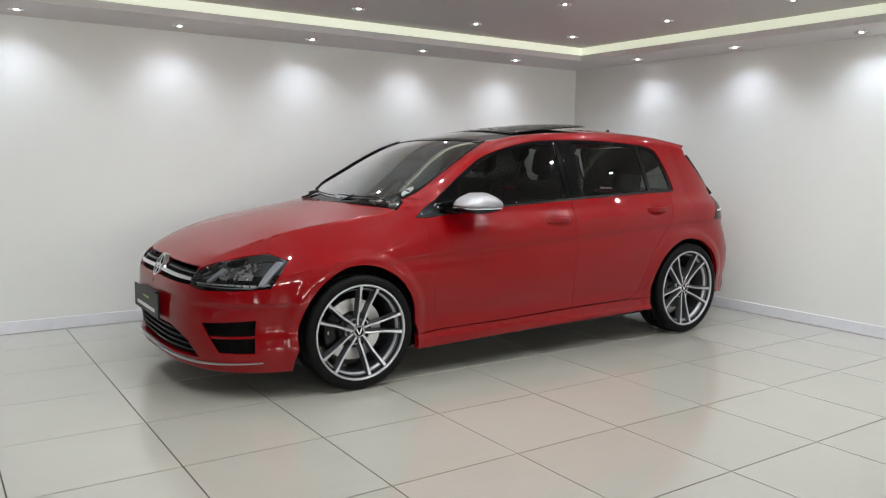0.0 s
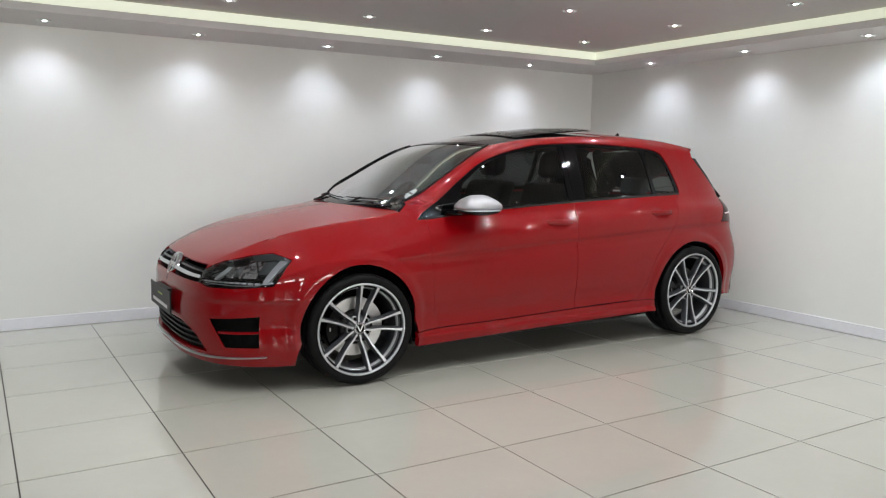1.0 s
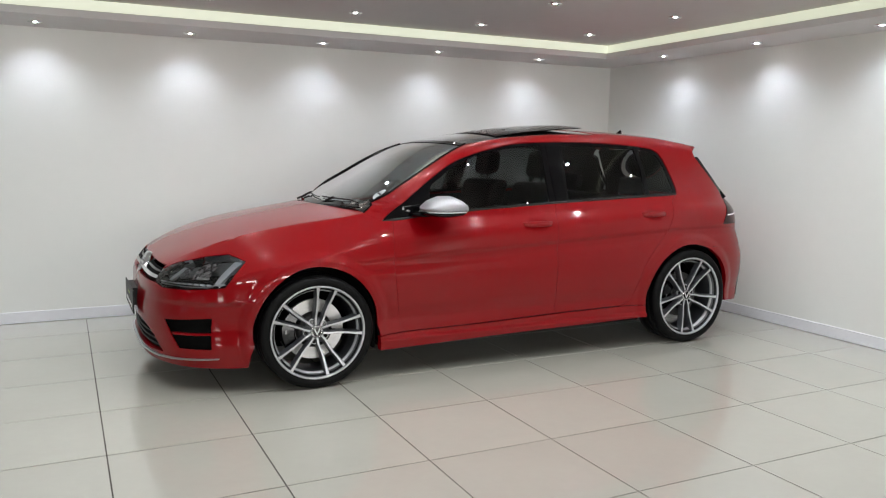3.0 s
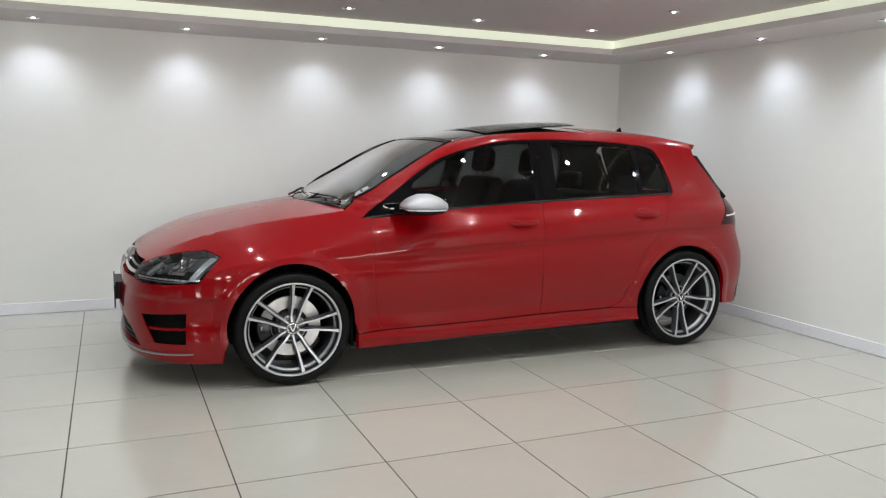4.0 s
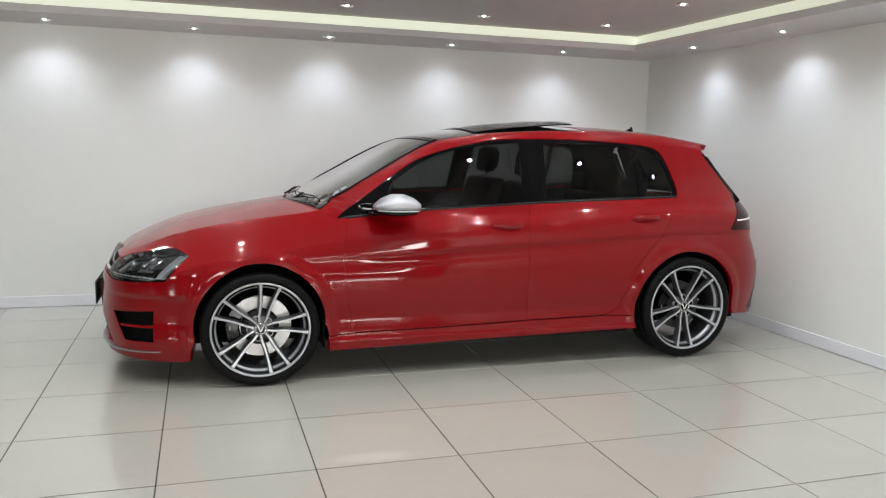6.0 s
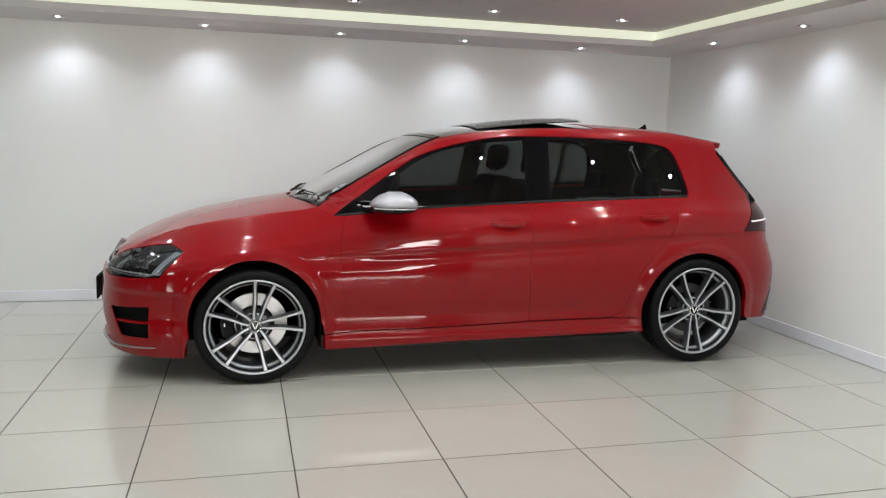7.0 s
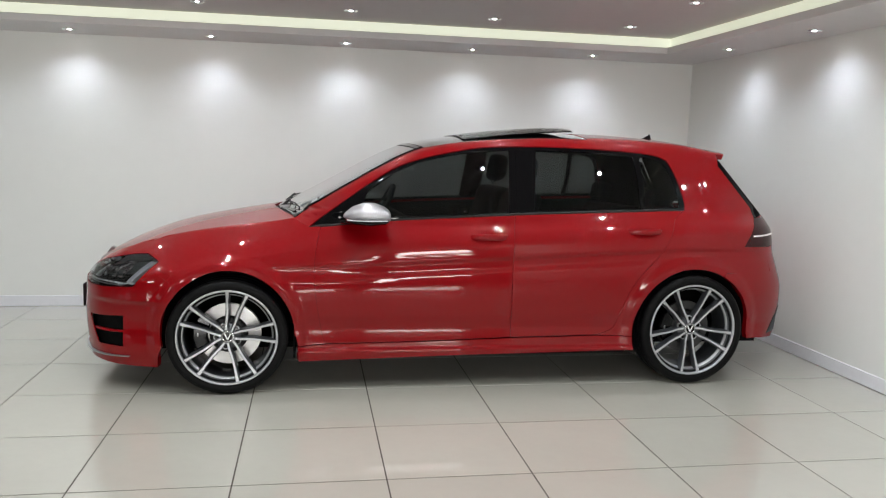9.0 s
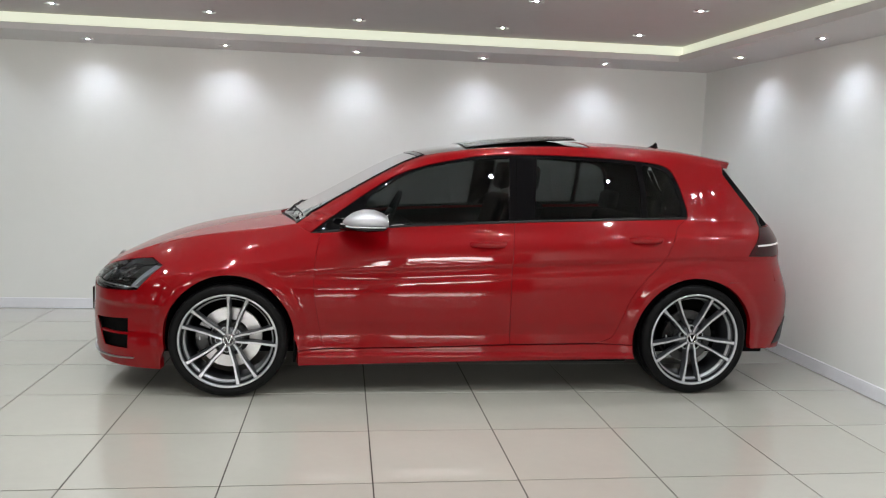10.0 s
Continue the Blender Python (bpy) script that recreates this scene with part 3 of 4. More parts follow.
HEADLAMP = [(-2.235, 0.575), (-2.245, 0.644), (-2.165, 0.688), (-2.02, 0.716), (-1.88, 0.731), (-1.81, 0.717), (-1.742, 0.699), (-1.765, 0.645), (-1.805, 0.574), (-2.0, 0.560), (-2.15, 0.557)]
TAIL_LAMP = [(1.769, 0.969), (1.892, 0.966), (1.918, 0.90), (1.875, 0.803), (1.625, 0.808), (1.674, 0.874)]


def before(line, x):
    return [p for p in line if p[0] <= x + 1e-6]


def after(line, x):
    return [p for p in line if p[0] >= x - 1e-6]


# doors
front_door = pair("front_door", skin(join(DOOR_FRONT[::-1], after(before(BELT, 0.248), -0.832), [(0.248, 0.971)], DOOR_MID, before(DOOR_LOW, 0.234)[::-1]), flank, step=0.03, rows=0.009), PAINT, car)
rear_door = pair("rear_door", skin(join([(0.248, 0.971)], after(BELT, 0.25), DOOR_REAR, after(DOOR_LOW, 0.234)[::-1], DOOR_MID[::-1]), flank, step=0.024, rows=0.009), PAINT, car)

# front wing
wing_line = join(BONNET_SEAM, [(-0.894, 0.888), (-0.832, 0.889)], DOOR_FRONT, [(-0.80, 0.262), (-0.945, 0.25)], [(-0.958, 0.30)],
                 arch(-1.315, 0.348, 0, 140), [(-1.605, 0.566), (-1.635, 0.605), (-1.69, 0.6365), (-1.767, 0.6465), (-1.744, 0.700)], HEADLAMP[1:6][::-1])
pair("front_wing", skin(wing_line, body, step=0.02, rows=0.010, gap=0.0002, round_by=0.0006), PAINT, car)

# front bumper
CENTRE = -2.65
VENT = [(-2.108, 0.388), (-1.852, 0.411), (-1.862, 0.243), (-2.03, 0.241)]
LOW_GRILLE = [(CENTRE, 0.345), (-2.35, 0.347), (-2.27, 0.322), (-2.205, 0.285), (-2.139, 0.206), (-2.3, 0.201), (-2.5, 0.204), (CENTRE, 0.206)]
bumper_line = join([(CENTRE, 0.574), (-2.235, 0.573), (-2.15, 0.555), (-2.0, 0.558), (-1.805, 0.572), (-1.767, 0.6465), (-1.69, 0.6365), (-1.635, 0.605), (-1.605, 0.566)],
                   arch(-1.315, 0.348, 140, 190), [(-1.680, 0.20), (-1.690, 0.138), (-1.92, 0.140), (-2.15, 0.146), (-2.40, 0.150), (CENTRE, 0.154)],
                   [(CENTRE, 0.206)], LOW_GRILLE[::-1][1:-1], [(CENTRE, 0.345)])
front_bumper = part("front_bumper", both(skin(bumper_line, body, step=0.02, rows=0.010, holes=(VENT,), edge=0.03, hole_edge=0.004, gap=0.0002, round_by=0.0006, middle=CENTRE)), PAINT, car, smooth=True)

# bonnet
NOSE_Z = BONNET_SEAM[0][1]
nose_xy = [body(u, NOSE_Z)[:2] for u in (-2.65, -2.6, -2.5, -2.4, -2.32) if u < BONNET_SEAM[0][0] - 0.03]
bonnet_line_xy = join([(nose_xy[0][0], 0.0)] + nose_xy[1:], SEAM_XY, [(-0.962, -0.640), (-1.026, -0.45), (-1.084, -0.22), (-1.110, 0.0)])


def bonnet_swapped(y, x):
    return bonnet(x, y)


part("bonnet", both(skin([(y, x) for x, y in bonnet_line_xy], bonnet_swapped, step=0.035, middle=0.0)), PAINT, car, smooth=True)

# body side with pillars, cant rail and rear quarter
tail_edge = [(body(u, z)[0], z) for u, z in (TAIL_LAMP[0], TAIL_LAMP[5], TAIL_LAMP[4], (1.70, 0.806), (1.795, 0.803), (1.795, 0.655))]
rail = [(x, v_of(x, -RAIL_Y)) for x in (-0.22, -0.1, 0.05, 0.2, 0.4, 0.6, 0.8, 1.0, 1.2, 1.4, 1.56)]
side_line = join(PILLAR, rail, [(1.552, 1.33), (1.604, 1.24), (1.682, 1.12), (1.750, 1.03)], tail_edge, [(1.60, 0.655), (1.507, 0.660), (1.492, 0.642)], arch(1.315, 0.362, 62, 175), [(0.952, 0.285)], [(0.74, 0.291)],
                 DOOR_REAR[::-1], DLO_TOP[::-1])
blade_line = [(1.554, 1.33), (1.606, 1.24), (1.684, 1.12), (1.752, 1.03), (1.766, 0.972), (1.800, 0.972), (1.79, 1.03), (1.72, 1.12), (1.64, 1.24), (1.592, 1.33)]
pair("tailgate_blade", skin(blade_line, flank, step=0.02, gap=0.0006, round_by=0.0014, sink=0.002, edge=0.05), BLACK, car, "gloss black blade beside the rear window")
pair("body_side", skin(side_line, flank, step=0.02, rows=0.012, gap=0.0006, round_by=0.0014), PAINT, car)

# sills


def skirt(x, z):
    return (x, -(half_width(x, z) + 0.016 * ease(0.232, 0.218, z) - 0.004), z)


pair("side_skirt", skin([(-0.943, 0.163), (-0.093, 0.185), (0.962, 0.203), (0.955, 0.283), (0.74, 0.287), (0.234, 0.280), (-0.289, 0.264), (-0.798, 0.257), (-0.947, 0.245)], skirt, step=0.018, edge=0.03), PAINT, car)

# side windows: a black surround with three panes
GLASS_F = curve([(-0.60, 0.930), (-0.585, 1.075), (-0.50, 1.150), (-0.40, 1.222), (-0.264, 1.286), (-0.101, 1.330), (0.065, 1.358), (0.238, 1.371)]) + [(0.228, 1.2), (0.215, 0.988), (-0.2, 0.966), (-0.45, 0.947)]
GLASS_R = [(0.365, 1.0), (0.385, 1.2), (0.40, 1.374), (0.65, 1.376), (0.95, 1.368), (1.00, 1.362), (1.012, 1.2), (1.008, 1.018), (0.7, 1.010)]
GLASS_Q = curve([(1.046, 1.020), (1.050, 1.2), (1.046, 1.355), (1.125, 1.354), (1.18, 1.330), (1.208, 1.297), (1.236, 1.215), (1.262, 1.070), (1.255, 1.030)])
DLO = join(DLO_TOP, BELT[::-1])
surround = pair("window_surround", skin(DLO, flank, step=0.03, gap=0.001, sink=0.006, holes=(GLASS_F, GLASS_R, GLASS_Q)), BLACK, car, "gloss black window surround")
pair("pillar_cover", skin([(0.262, 0.994), (0.350, 0.999), (0.366, 1.2), (0.384, 1.376), (0.278, 1.375), (0.268, 1.2)], flank, step=0.02, gap=0.0, sink=0.002, edge=0.006, round_by=0.004), BLACK, rear_door, "gloss black pillar cover")
for outline, owners in ((GLASS_F, front_door), (GLASS_R, rear_door), (GLASS_Q, surround)):
    pair("window_pane", skin(shrunk(outline, -0.004), flank, step=0.04, gap=0.0, sink=0.010, edge=0.004, round_by=0.001), TINT, owners, "dark tinted glass")
pair("belt_trim", skin(join(BELT, [(1.28, 1.022), (0.707, 1.002), (0.269, 0.984), (-0.425, 0.943), (-0.833, 0.900)]), flank, step=0.02, gap=0.001, sink=-0.003, edge=0.01), PLASTIC, car)


# windscreen and roof, as sheets over y and x
def top_swapped(y, x):
    return top(x, y)


pillar_xy = [flank(x, v)[:2] for x, v in PILLAR]
screen_line = join([(-1.09, 0.0), (-1.07, -0.22), (-1.02, -0.45)], pillar_xy, [(-0.265, -0.40), (-0.29, -0.2), (-0.30, 0.0)])
screen = part("windscreen", both(skin([(y, x) for x, y in screen_line], top_swapped, step=0.045, gap=0.001, sink=0.004, edge=0.004, round_by=0.001, middle=0.0)), CLEAR, car, "clear windscreen reflecting the white wall", smooth=True)
pano_line = join([(-0.292, 0.0), (-0.282, -0.2), (-0.257, -0.40), (-0.243, -RAIL_Y)], [(x, -RAIL_Y) for x in (-0.1, 0.1, 0.3, 0.5, 0.74)], [(0.74, 0.0)])
part("panoramic_roof", both(skin([(y, x) for x, y in pano_line], top_swapped, step=0.05, gap=0.002, sink=0.003, middle=0.0)), PANO, car, "black glass roof", smooth=True)
roof_line_xy = join([(0.745, 0.0), (0.745, -RAIL_Y)], [(x, -RAIL_Y) for x in (0.9, 1.1, 1.3, 1.5)], [(1.52, -RAIL_Y), (1.54, 0.0)])
part("roof", both(skin([(y, x) for x, y in roof_line_xy], top_swapped, step=0.05, middle=0.0)), PAINT, car, smooth=True)
spoiler_line = join([(1.545, 0.0), (1.525, -RAIL_Y), (1.56, -0.548), (1.625, -0.530), (1.68, -0.40), (1.70, 0.0)])
part("spoiler", both(skin([(y, x) for x, y in spoiler_line], top_swapped, step=0.04, edge=0.035, middle=0.0)), PAINT, car, smooth=True)


def hatch(y, z):
    return (1.945 - (z - 0.97) * 0.83 - 0.12 * (y / 0.7) ** 2, y, z)


part("rear_window", both(skin([(0.0, 0.99), (-0.52, 1.0), (-0.44, 1.32), (0.0, 1.34)], hatch, step=0.06, middle=0.0, sink=0.01)), TINT, car, "dark tinted glass", smooth=True)
pair("window_blade", skin([(-0.665, 0.985), (-0.60, 1.12), (-0.535, 1.26), (-0.50, 1.335), (-0.43, 1.335), (-0.52, 1.0)], hatch, step=0.03, edge=0.06), BLACK, car, "gloss black blade beside the rear window")

# tail
TAIL = 2.4
part("tailgate", both(skin([(TAIL, 0.655), (1.80, 0.655), (1.79, 0.80), (1.875, 0.80), (1.92, 0.90), (1.895, 0.968), (TAIL, 0.985)], body, middle=TAIL)), PAINT, car, smooth=True)
rb = [(u_of(x, z), z) for x, z in [(1.507, 0.658), (1.492, 0.640)] + arch(1.315, 0.362, 62, -4) + [(1.684, 0.262)]]
part("rear_bumper", both(skin(join([(1.60, 0.6565), (1.80, 0.6565), (TAIL, 0.6565), (TAIL, 0.24), (2.0, 0.22)], rb[::-1]), body, step=0.02, edge=0.03, gap=0.0004, round_by=0.0008, middle=TAIL)), PAINT, car, smooth=True)
lamps = pair("tail_lamp", skin(TAIL_LAMP, body, step=0.02, edge=0.03, sink=-0.002), SMOKED, car, "dark smoked tail lamp with a pale light line")
pair("light_line", skin([(1.69, 0.862), (1.90, 0.868), (1.90, 0.878), (1.69, 0.872)], body, step=0.015, gap=0, sink=-0.004, edge=0.004, round_by=0.001), WHITE, lamps)
pair("rear_vent", skin([(1.80, 0.27), (2.02, 0.27), (2.02, 0.40), (1.93, 0.42), (1.86, 0.36)], body, step=0.03, sink=-0.004), PLASTIC, car)

# lamps and grilles of the nose
BUCKET = pair("headlamp", skin(HEADLAMP, body, step=0.03, gap=0.003, sink=0.055, edge=0.03), LAMP_GREY, car, "dark headlamp under a clear lens")
pair("lens", skin(HEADLAMP, body, step=0.025, gap=0.002, sink=0.001, edge=0.05), LENS, BUCKET)
grille = part("grille", both(skin([(CENTRE, 0.577), (-2.238, 0.577), (-2.246, 0.641), (-2.27, 0.652), (CENTRE, 0.655)], body, step=0.03, sink=0.022, gap=0.0, middle=CENTRE)), VOID, car, "dark grille with a bright bar", smooth=True)
part("grille_bar", both(skin([(CENTRE, 0.598), (-2.240, 0.593), (-2.242, 0.611), (CENTRE, 0.619)], body, step=0.012, sink=0.003, edge=0.02, middle=CENTRE)), CHROME, grille, "bright chrome grille bar", smooth=True)
part("grille_bar", both(skin([(CENTRE, 0.633), (-2.246, 0.627), (-2.25, 0.638), (CENTRE, 0.645)], body, step=0.015, sink=0.010, edge=0.015, middle=CENTRE)), BLACK, grille, smooth=True)
low = part("lower_grille", both(skin(LOW_GRILLE, body, step=0.03, sink=0.04, gap=-0.004, middle=CENTRE)), VOID, car, "dark lower grille with slim slats", smooth=True)
for z in (0.228, 0.258, 0.288, 0.318):
    u1 = -2.155 - (z - 0.21) * 0.82
    part("grille_slat", both(skin([(CENTRE, z), (u1, z), (u1, z + 0.009), (CENTRE, z + 0.009)], body, step=0.02, sink=0.012, gap=0, edge=0.02, middle=CENTRE)), PLASTIC, low, smooth=True)
pair("vent_cavity", skin(shrunk(VENT, -0.004), body, step=0.03, sink=0.035, gap=0), VOID, car)
pair("vent_bar", skin([(-2.066, 0.310), (-1.855, 0.318), (-1.855, 0.330), (-2.072, 0.322)], body, step=0.015, gap=0, sink=0.006, edge=0.02), PAINT, car)


def lip(u, z):
    x, y, _ = body(u, z)
    n = Vector((x + 1.3, y, 0)).normalized() * 0.012
    return (x + n.x, y + n.y, z)


part("splitter_lip", both(skin(join(curve([(CENTRE, 0.197), (-2.4, 0.193), (-2.15, 0.186), (-1.95, 0.190), (-1.825, 0.195)]), curve([(-1.825, 0.191), (-1.95, 0.184), (-2.15, 0.176), (-2.4, 0.179), (CENTRE, 0.182)])), lip, step=0.012, gap=0, edge=0.014, middle=CENTRE)), SILVER, car, "pale splitter lip under the bumper", smooth=True)

# badge and number plate
badge = part("badge", lathe([(0.0455, 0.004), (0.046, -0.005), (0.050, -0.010), (0.059, -0.008), (0.063, 0.0), (0.063, 0.03)], 40), CHROME, car, "round chrome badge", smooth=True)
part("badge_face", lathe([(0.0005, -0.004), (0.046, -0.002)], 32), BLACK, badge)
part("badge_bar", box(bmesh.new(), -0.044, 0.044, -0.009, -0.003, -0.006, 0.006, 0.002), CHROME, badge)
part("badge_bar", box(bmesh.new(), -0.006, 0.006, -0.0088, -0.003, -0.044, 0.044, 0.002), CHROME, badge)
badge.matrix_local = pose(-2.108, 0, 0.614, 0, 0, -90) @ pose(0, 0, 0, -27) @ Matrix.Scale(1.15, 4)
plate = slab("number_plate", -0.008, 0.0, -0.26, 0.26, -0.082, 0.050, PLASTIC, car, "dark dealer plate with a pale bar", bevel=0.003)
plate.location = (-2.186, 0, 0.437)
slab("plate_holder", 0.0, 0.045, -0.15, 0.15, -0.05, 0.05, PLASTIC, plate, bevel=0.004)
slab("plate_bar", -0.0095, -0.0082, -0.19, 0.19, -0.056, -0.036, WHITE, plate)
slab("plate_bar", -0.0095, -0.0082, -0.07, 0.05, 0.004, 0.012, GREEN, plate)

# ---- wheels ----
TYRE = lathe([(0.240, -0.092), (0.258, -0.100), (0.268, -0.113), (0.290, -0.116), (0.306, -0.110), (0.314, -0.096), (0.3155, -0.062), (0.311, -0.060), (0.311, -0.052), (0.3165, -0.050), (0.3175, -0.004),
              (0.3125, -0.002), (0.3125, 0.006), (0.3175, 0.008), (0.3165, 0.050), (0.314, 0.096), (0.300, 0.113), (0.27, 0.117), (0.235, 0.095)], 72)
RIM = lathe([(0.2515, -0.104), (0.254, -0.112), (0.262, -0.112), (0.265, -0.104), (0.262, -0.096)], 72)
RIM_FACE = lathe([(0.2515, -0.104), (0.249, -0.094), (0.244, -0.084), (0.240, -0.080), (0.238, -0.070), (0.230, -0.050), (0.226, 0.09), (0.235, 0.10)], 72)
INNER_RING = lathe([(0.2375, -0.076), (0.2315, -0.072), (0.2285, -0.060)], 72)


def spoke_mesh(a_hub, a_rim):
    """A tapered spoke from the hub to the rim with a bevelled face; angles in degrees."""
    verts, faces = [], []
    rings = 7
    for k in range(rings):
        t = k / (rings - 1)
        r = 0.036 + t * (0.2525 - 0.036)
        a = radians(a_hub + (a_rim - a_hub) * min(1.0, t * 2.6))
        w = 0.0054 - 0.0004 * t + 0.004 * t ** 8
        face = -0.072 - 0.030 * t ** 1.3
        c, s = math.cos(a), math.sin(a)
        for off, d in ((-w - 0.008, 0.040), (-w - 0.004, 0.010), (-w, 0.0), (w, 0.0), (w + 0.004, 0.010), (w + 0.008, 0.040)):
            verts.append((r * c - off * s, face + d, r * s + off * c))
    for k in range(rings - 1):
        for j in range(5):
            a = k * 6 + j
            faces.append((a, a + 1, a + 7, a + 6))
    return mesh_of(verts, faces)


def wheel(x, side, turn, disc_r, hub_y, z, iron):
    """A wheel with its brake; side is -1 on the left of the car."""
    w = part("wheel", RIM_FACE, GREY_ALLOY, car, "alloy wheel with five pairs of slim spokes", smooth=True)
    w.matrix_local = pose(x, hub_y * -side, z, 0, 0, 0) @ Matrix.Diagonal((1, 1, z / 0.3175, 1)) if side < 0 else pose(x, -hub_y, z, 0, 0, 180)
    part("tyre", TYRE, RUBBER, w, "low black tyre", smooth=True)
    part("rim_flange", RIM, ALLOY, w, smooth=True)
    part("rim_step", INNER_RING, ALLOY, w, smooth=True)
    for k in range(5):
        c = turn + 72 * k
        for d in (-1, 1):
            s = part("spoke", spoke_mesh(c + d * 22, c + d * 11.8), None, w)
            s.data.materials.append(ALLOY), s.data.materials.append(GREY_ALLOY)
            for n, p in enumerate(s.data.polygons):
                p.material_index = 0 if n % 5 == 2 else 1
                p.use_smooth = False
        lug = part("wheel_bolt", lathe([(0.0005, -0.0630), (0.0085, -0.0630), (0.0095, -0.0600), (0.0138, -0.0600)], 16), BLACK, w, "dark wheel bolt")
        ring_ob = part("bolt_seat", lathe([(0.0138, -0.0600), (0.0142, -0.0655), (0.0172, -0.0660), (0.0185, -0.0620), (0.0185, -0.05)], 20), ALLOY, w, smooth=True)
        a = radians(c + 36)
        lug.location = ring_ob.location = (0.057 * math.cos(a), 0, 0.057 * math.sin(a))
    part("hub", lathe([(0.0005, -0.070), (0.034, -0.070), (0.039, -0.062), (0.066, -0.058), (0.073, -0.048), (0.075, 0.0)], 40), GREY_ALLOY, w, smooth=True)
    part("centre_cap", lathe([(0.0005, -0.0765), (0.024, -0.0765), (0.025, -0.0745), (0.028, -0.0745), (0.0285, -0.0775), (0.032, -0.0775), (0.034, -0.068)], 36), CHROME, w, "round cap with a pale badge", smooth=True)
    part("cap_face", lathe([(0.0005, -0.0772), (0.0240, -0.0772)], 24), BLACK, w)
    for d in (-1, 1):
        cap_bar = slab("cap_bar", -0.0028, 0.0028, -0.0786, -0.0774, -0.018, 0.018, WHITE, w)
        cap_bar.matrix_local = pose(0.0078 * d, 0, 0) @ Matrix.Rotation(radians(24 * d), 4, "Y")
    part("brake_disc", lathe([(0.102, -0.002), (disc_r, -0.002), (disc_r, 0.022), (0.102, 0.022)], 60), iron, w)
    part("disc_hat", lathe([(0.0005, -0.030), (0.086, -0.030), (0.099, -0.024), (0.103, 0.010)], 40), PLASTIC, w, smooth=True)
    verts, faces, rings = [], [], 15
    for k in range(rings):
        t = radians(180 - 38 + 76 * k / (rings - 1))
        r0, r1 = disc_r - 0.062, disc_r + 0.012 + 0.006 * math.sin(math.pi * k / (rings - 1))
        for r, y in ((r0, -0.020), (r0 + 0.008, -0.030), (r1 - 0.008, -0.030), (r1, -0.020), (r1, 0.045), (r0, 0.045)):
            verts.append((r * math.cos(t), y, r * math.sin(t)))
    for k in range(rings - 1):
        faces += [(6 * k + n, 6 * k + (n + 1) % 6, 6 * k + 6 + (n + 1) % 6, 6 * k + 6 + n) for n in range(6)]
    faces += [tuple(range(6)), tuple(6 * (rings - 1) + n for n in range(6))]
    bm = mesh_of(verts, faces)
    cal = part("brake_caliper", bm, BLACK, w, "black brake caliper")
    bar = slab("caliper_mark", -0.004, 0.003, -0.0325, -0.0308, -0.010, 0.010, SILVER, w)
    bar.location = (-disc_r + 0.012, 0, 0)
    return w


for side in (-1, 1):
    wheel(-1.315, side, 78, 0.170, -0.785, 0.309, STEEL)
    wheel(1.315, side, 55, 0.150, -0.775, 0.323, DARK_STEEL)

# wheel wells, floor pan and dark inner shell
for x, r in ((-1.315, 0.352), (1.315, 0.366)):
    bm = bmesh.new()
    n, rows = 30, []
    for k in range(n + 1):
        a = radians(-4 + 188 * k / n)
        rows.append([bm.verts.new((x + r * math.cos(a), y, 0.318 + r * math.sin(a))) for y in (-0.82, -0.50)])
    for a, b in zip(rows, rows[1:]):
        bm.faces.new((a[0], b[0], b[1], a[1]))
    bm.faces.new([q[1] for q in rows])
    pair("wheel_well", bm, VOID, car)
    edge_x = x + r - 0.012
    if x < 0:
        pair("well_liner", box(bmesh.new(), edge_x, edge_x + 0.012, -0.815, -0.50, 0.175, 0.36), VOID, car)
slab("floor_pan", -2.0, 1.95, -0.50, 0.50, 0.155, 0.19, VOID, car)
for y0, y1 in ((-0.80, -0.50), (0.50, 0.80)):
    slab("floor_pan", -0.93, 0.94, y0, y1, 0.175, 0.20, VOID, car)


shell = join([(-2.60, 0.18), (-2.60, 0.62), (-2.2, 0.62), (-1.75, 0.66), (-1.3, 0.78), (-0.93, 0.855), (-0.425, 0.918), (0.269, 0.962), (0.707, 0.98), (1.25, 1.0), (1.45, 0.95), (2.35, 0.9), (2.35, 0.26), (1.70, 0.30)],
             [(u_of(x, z), z) for x, z in arch(1.315, 0.372, 0, 180)], [(0.93, 0.19), (-0.93, 0.19)], [(u_of(x, z), z) for x, z in arch(-1.315, 0.358, 0, 180)], [(-1.70, 0.18)])
pair("inner_shell", skin(shell, body, step=0.06, gap=0.0, sink=0.034, edge=0.002), VOID, car)

# ---- door mirrors and handles ----


def blob(rings, n=20):
    """A closed shape from rings (x, centre y, centre z, half y, upper half z, lower half z)."""
    verts, faces = [], []
    for x, cy, cz, hy, zu, zl in rings:
        for k in range(n):
            t = 2 * math.pi * k / n
            c, s = math.cos(t), math.sin(t)
            c, s = math.copysign(abs(c) ** 0.8, c), math.copysign(abs(s) ** 0.8, s)
            verts.append((x, cy + hy * c, cz + (zu if s > 0 else zl) * s))
    for i in range(len(rings) - 1):
        for k in range(n):
            k2 = (k + 1) % n
            faces.append((i * n + k, i * n + k2, (i + 1) * n + k2, (i + 1) * n + k))
    faces.append(tuple(range(n))[::-1])
    faces.append(tuple((len(rings) - 1) * n + k for k in range(n)))
    bm = bmesh.new()
    bv = [bm.verts.new(v) for v in verts]
    for f in faces:
        bm.faces.new([bv[i] for i in f])
    bmesh.ops.recalc_face_normals(bm, faces=bm.faces)
    return bm


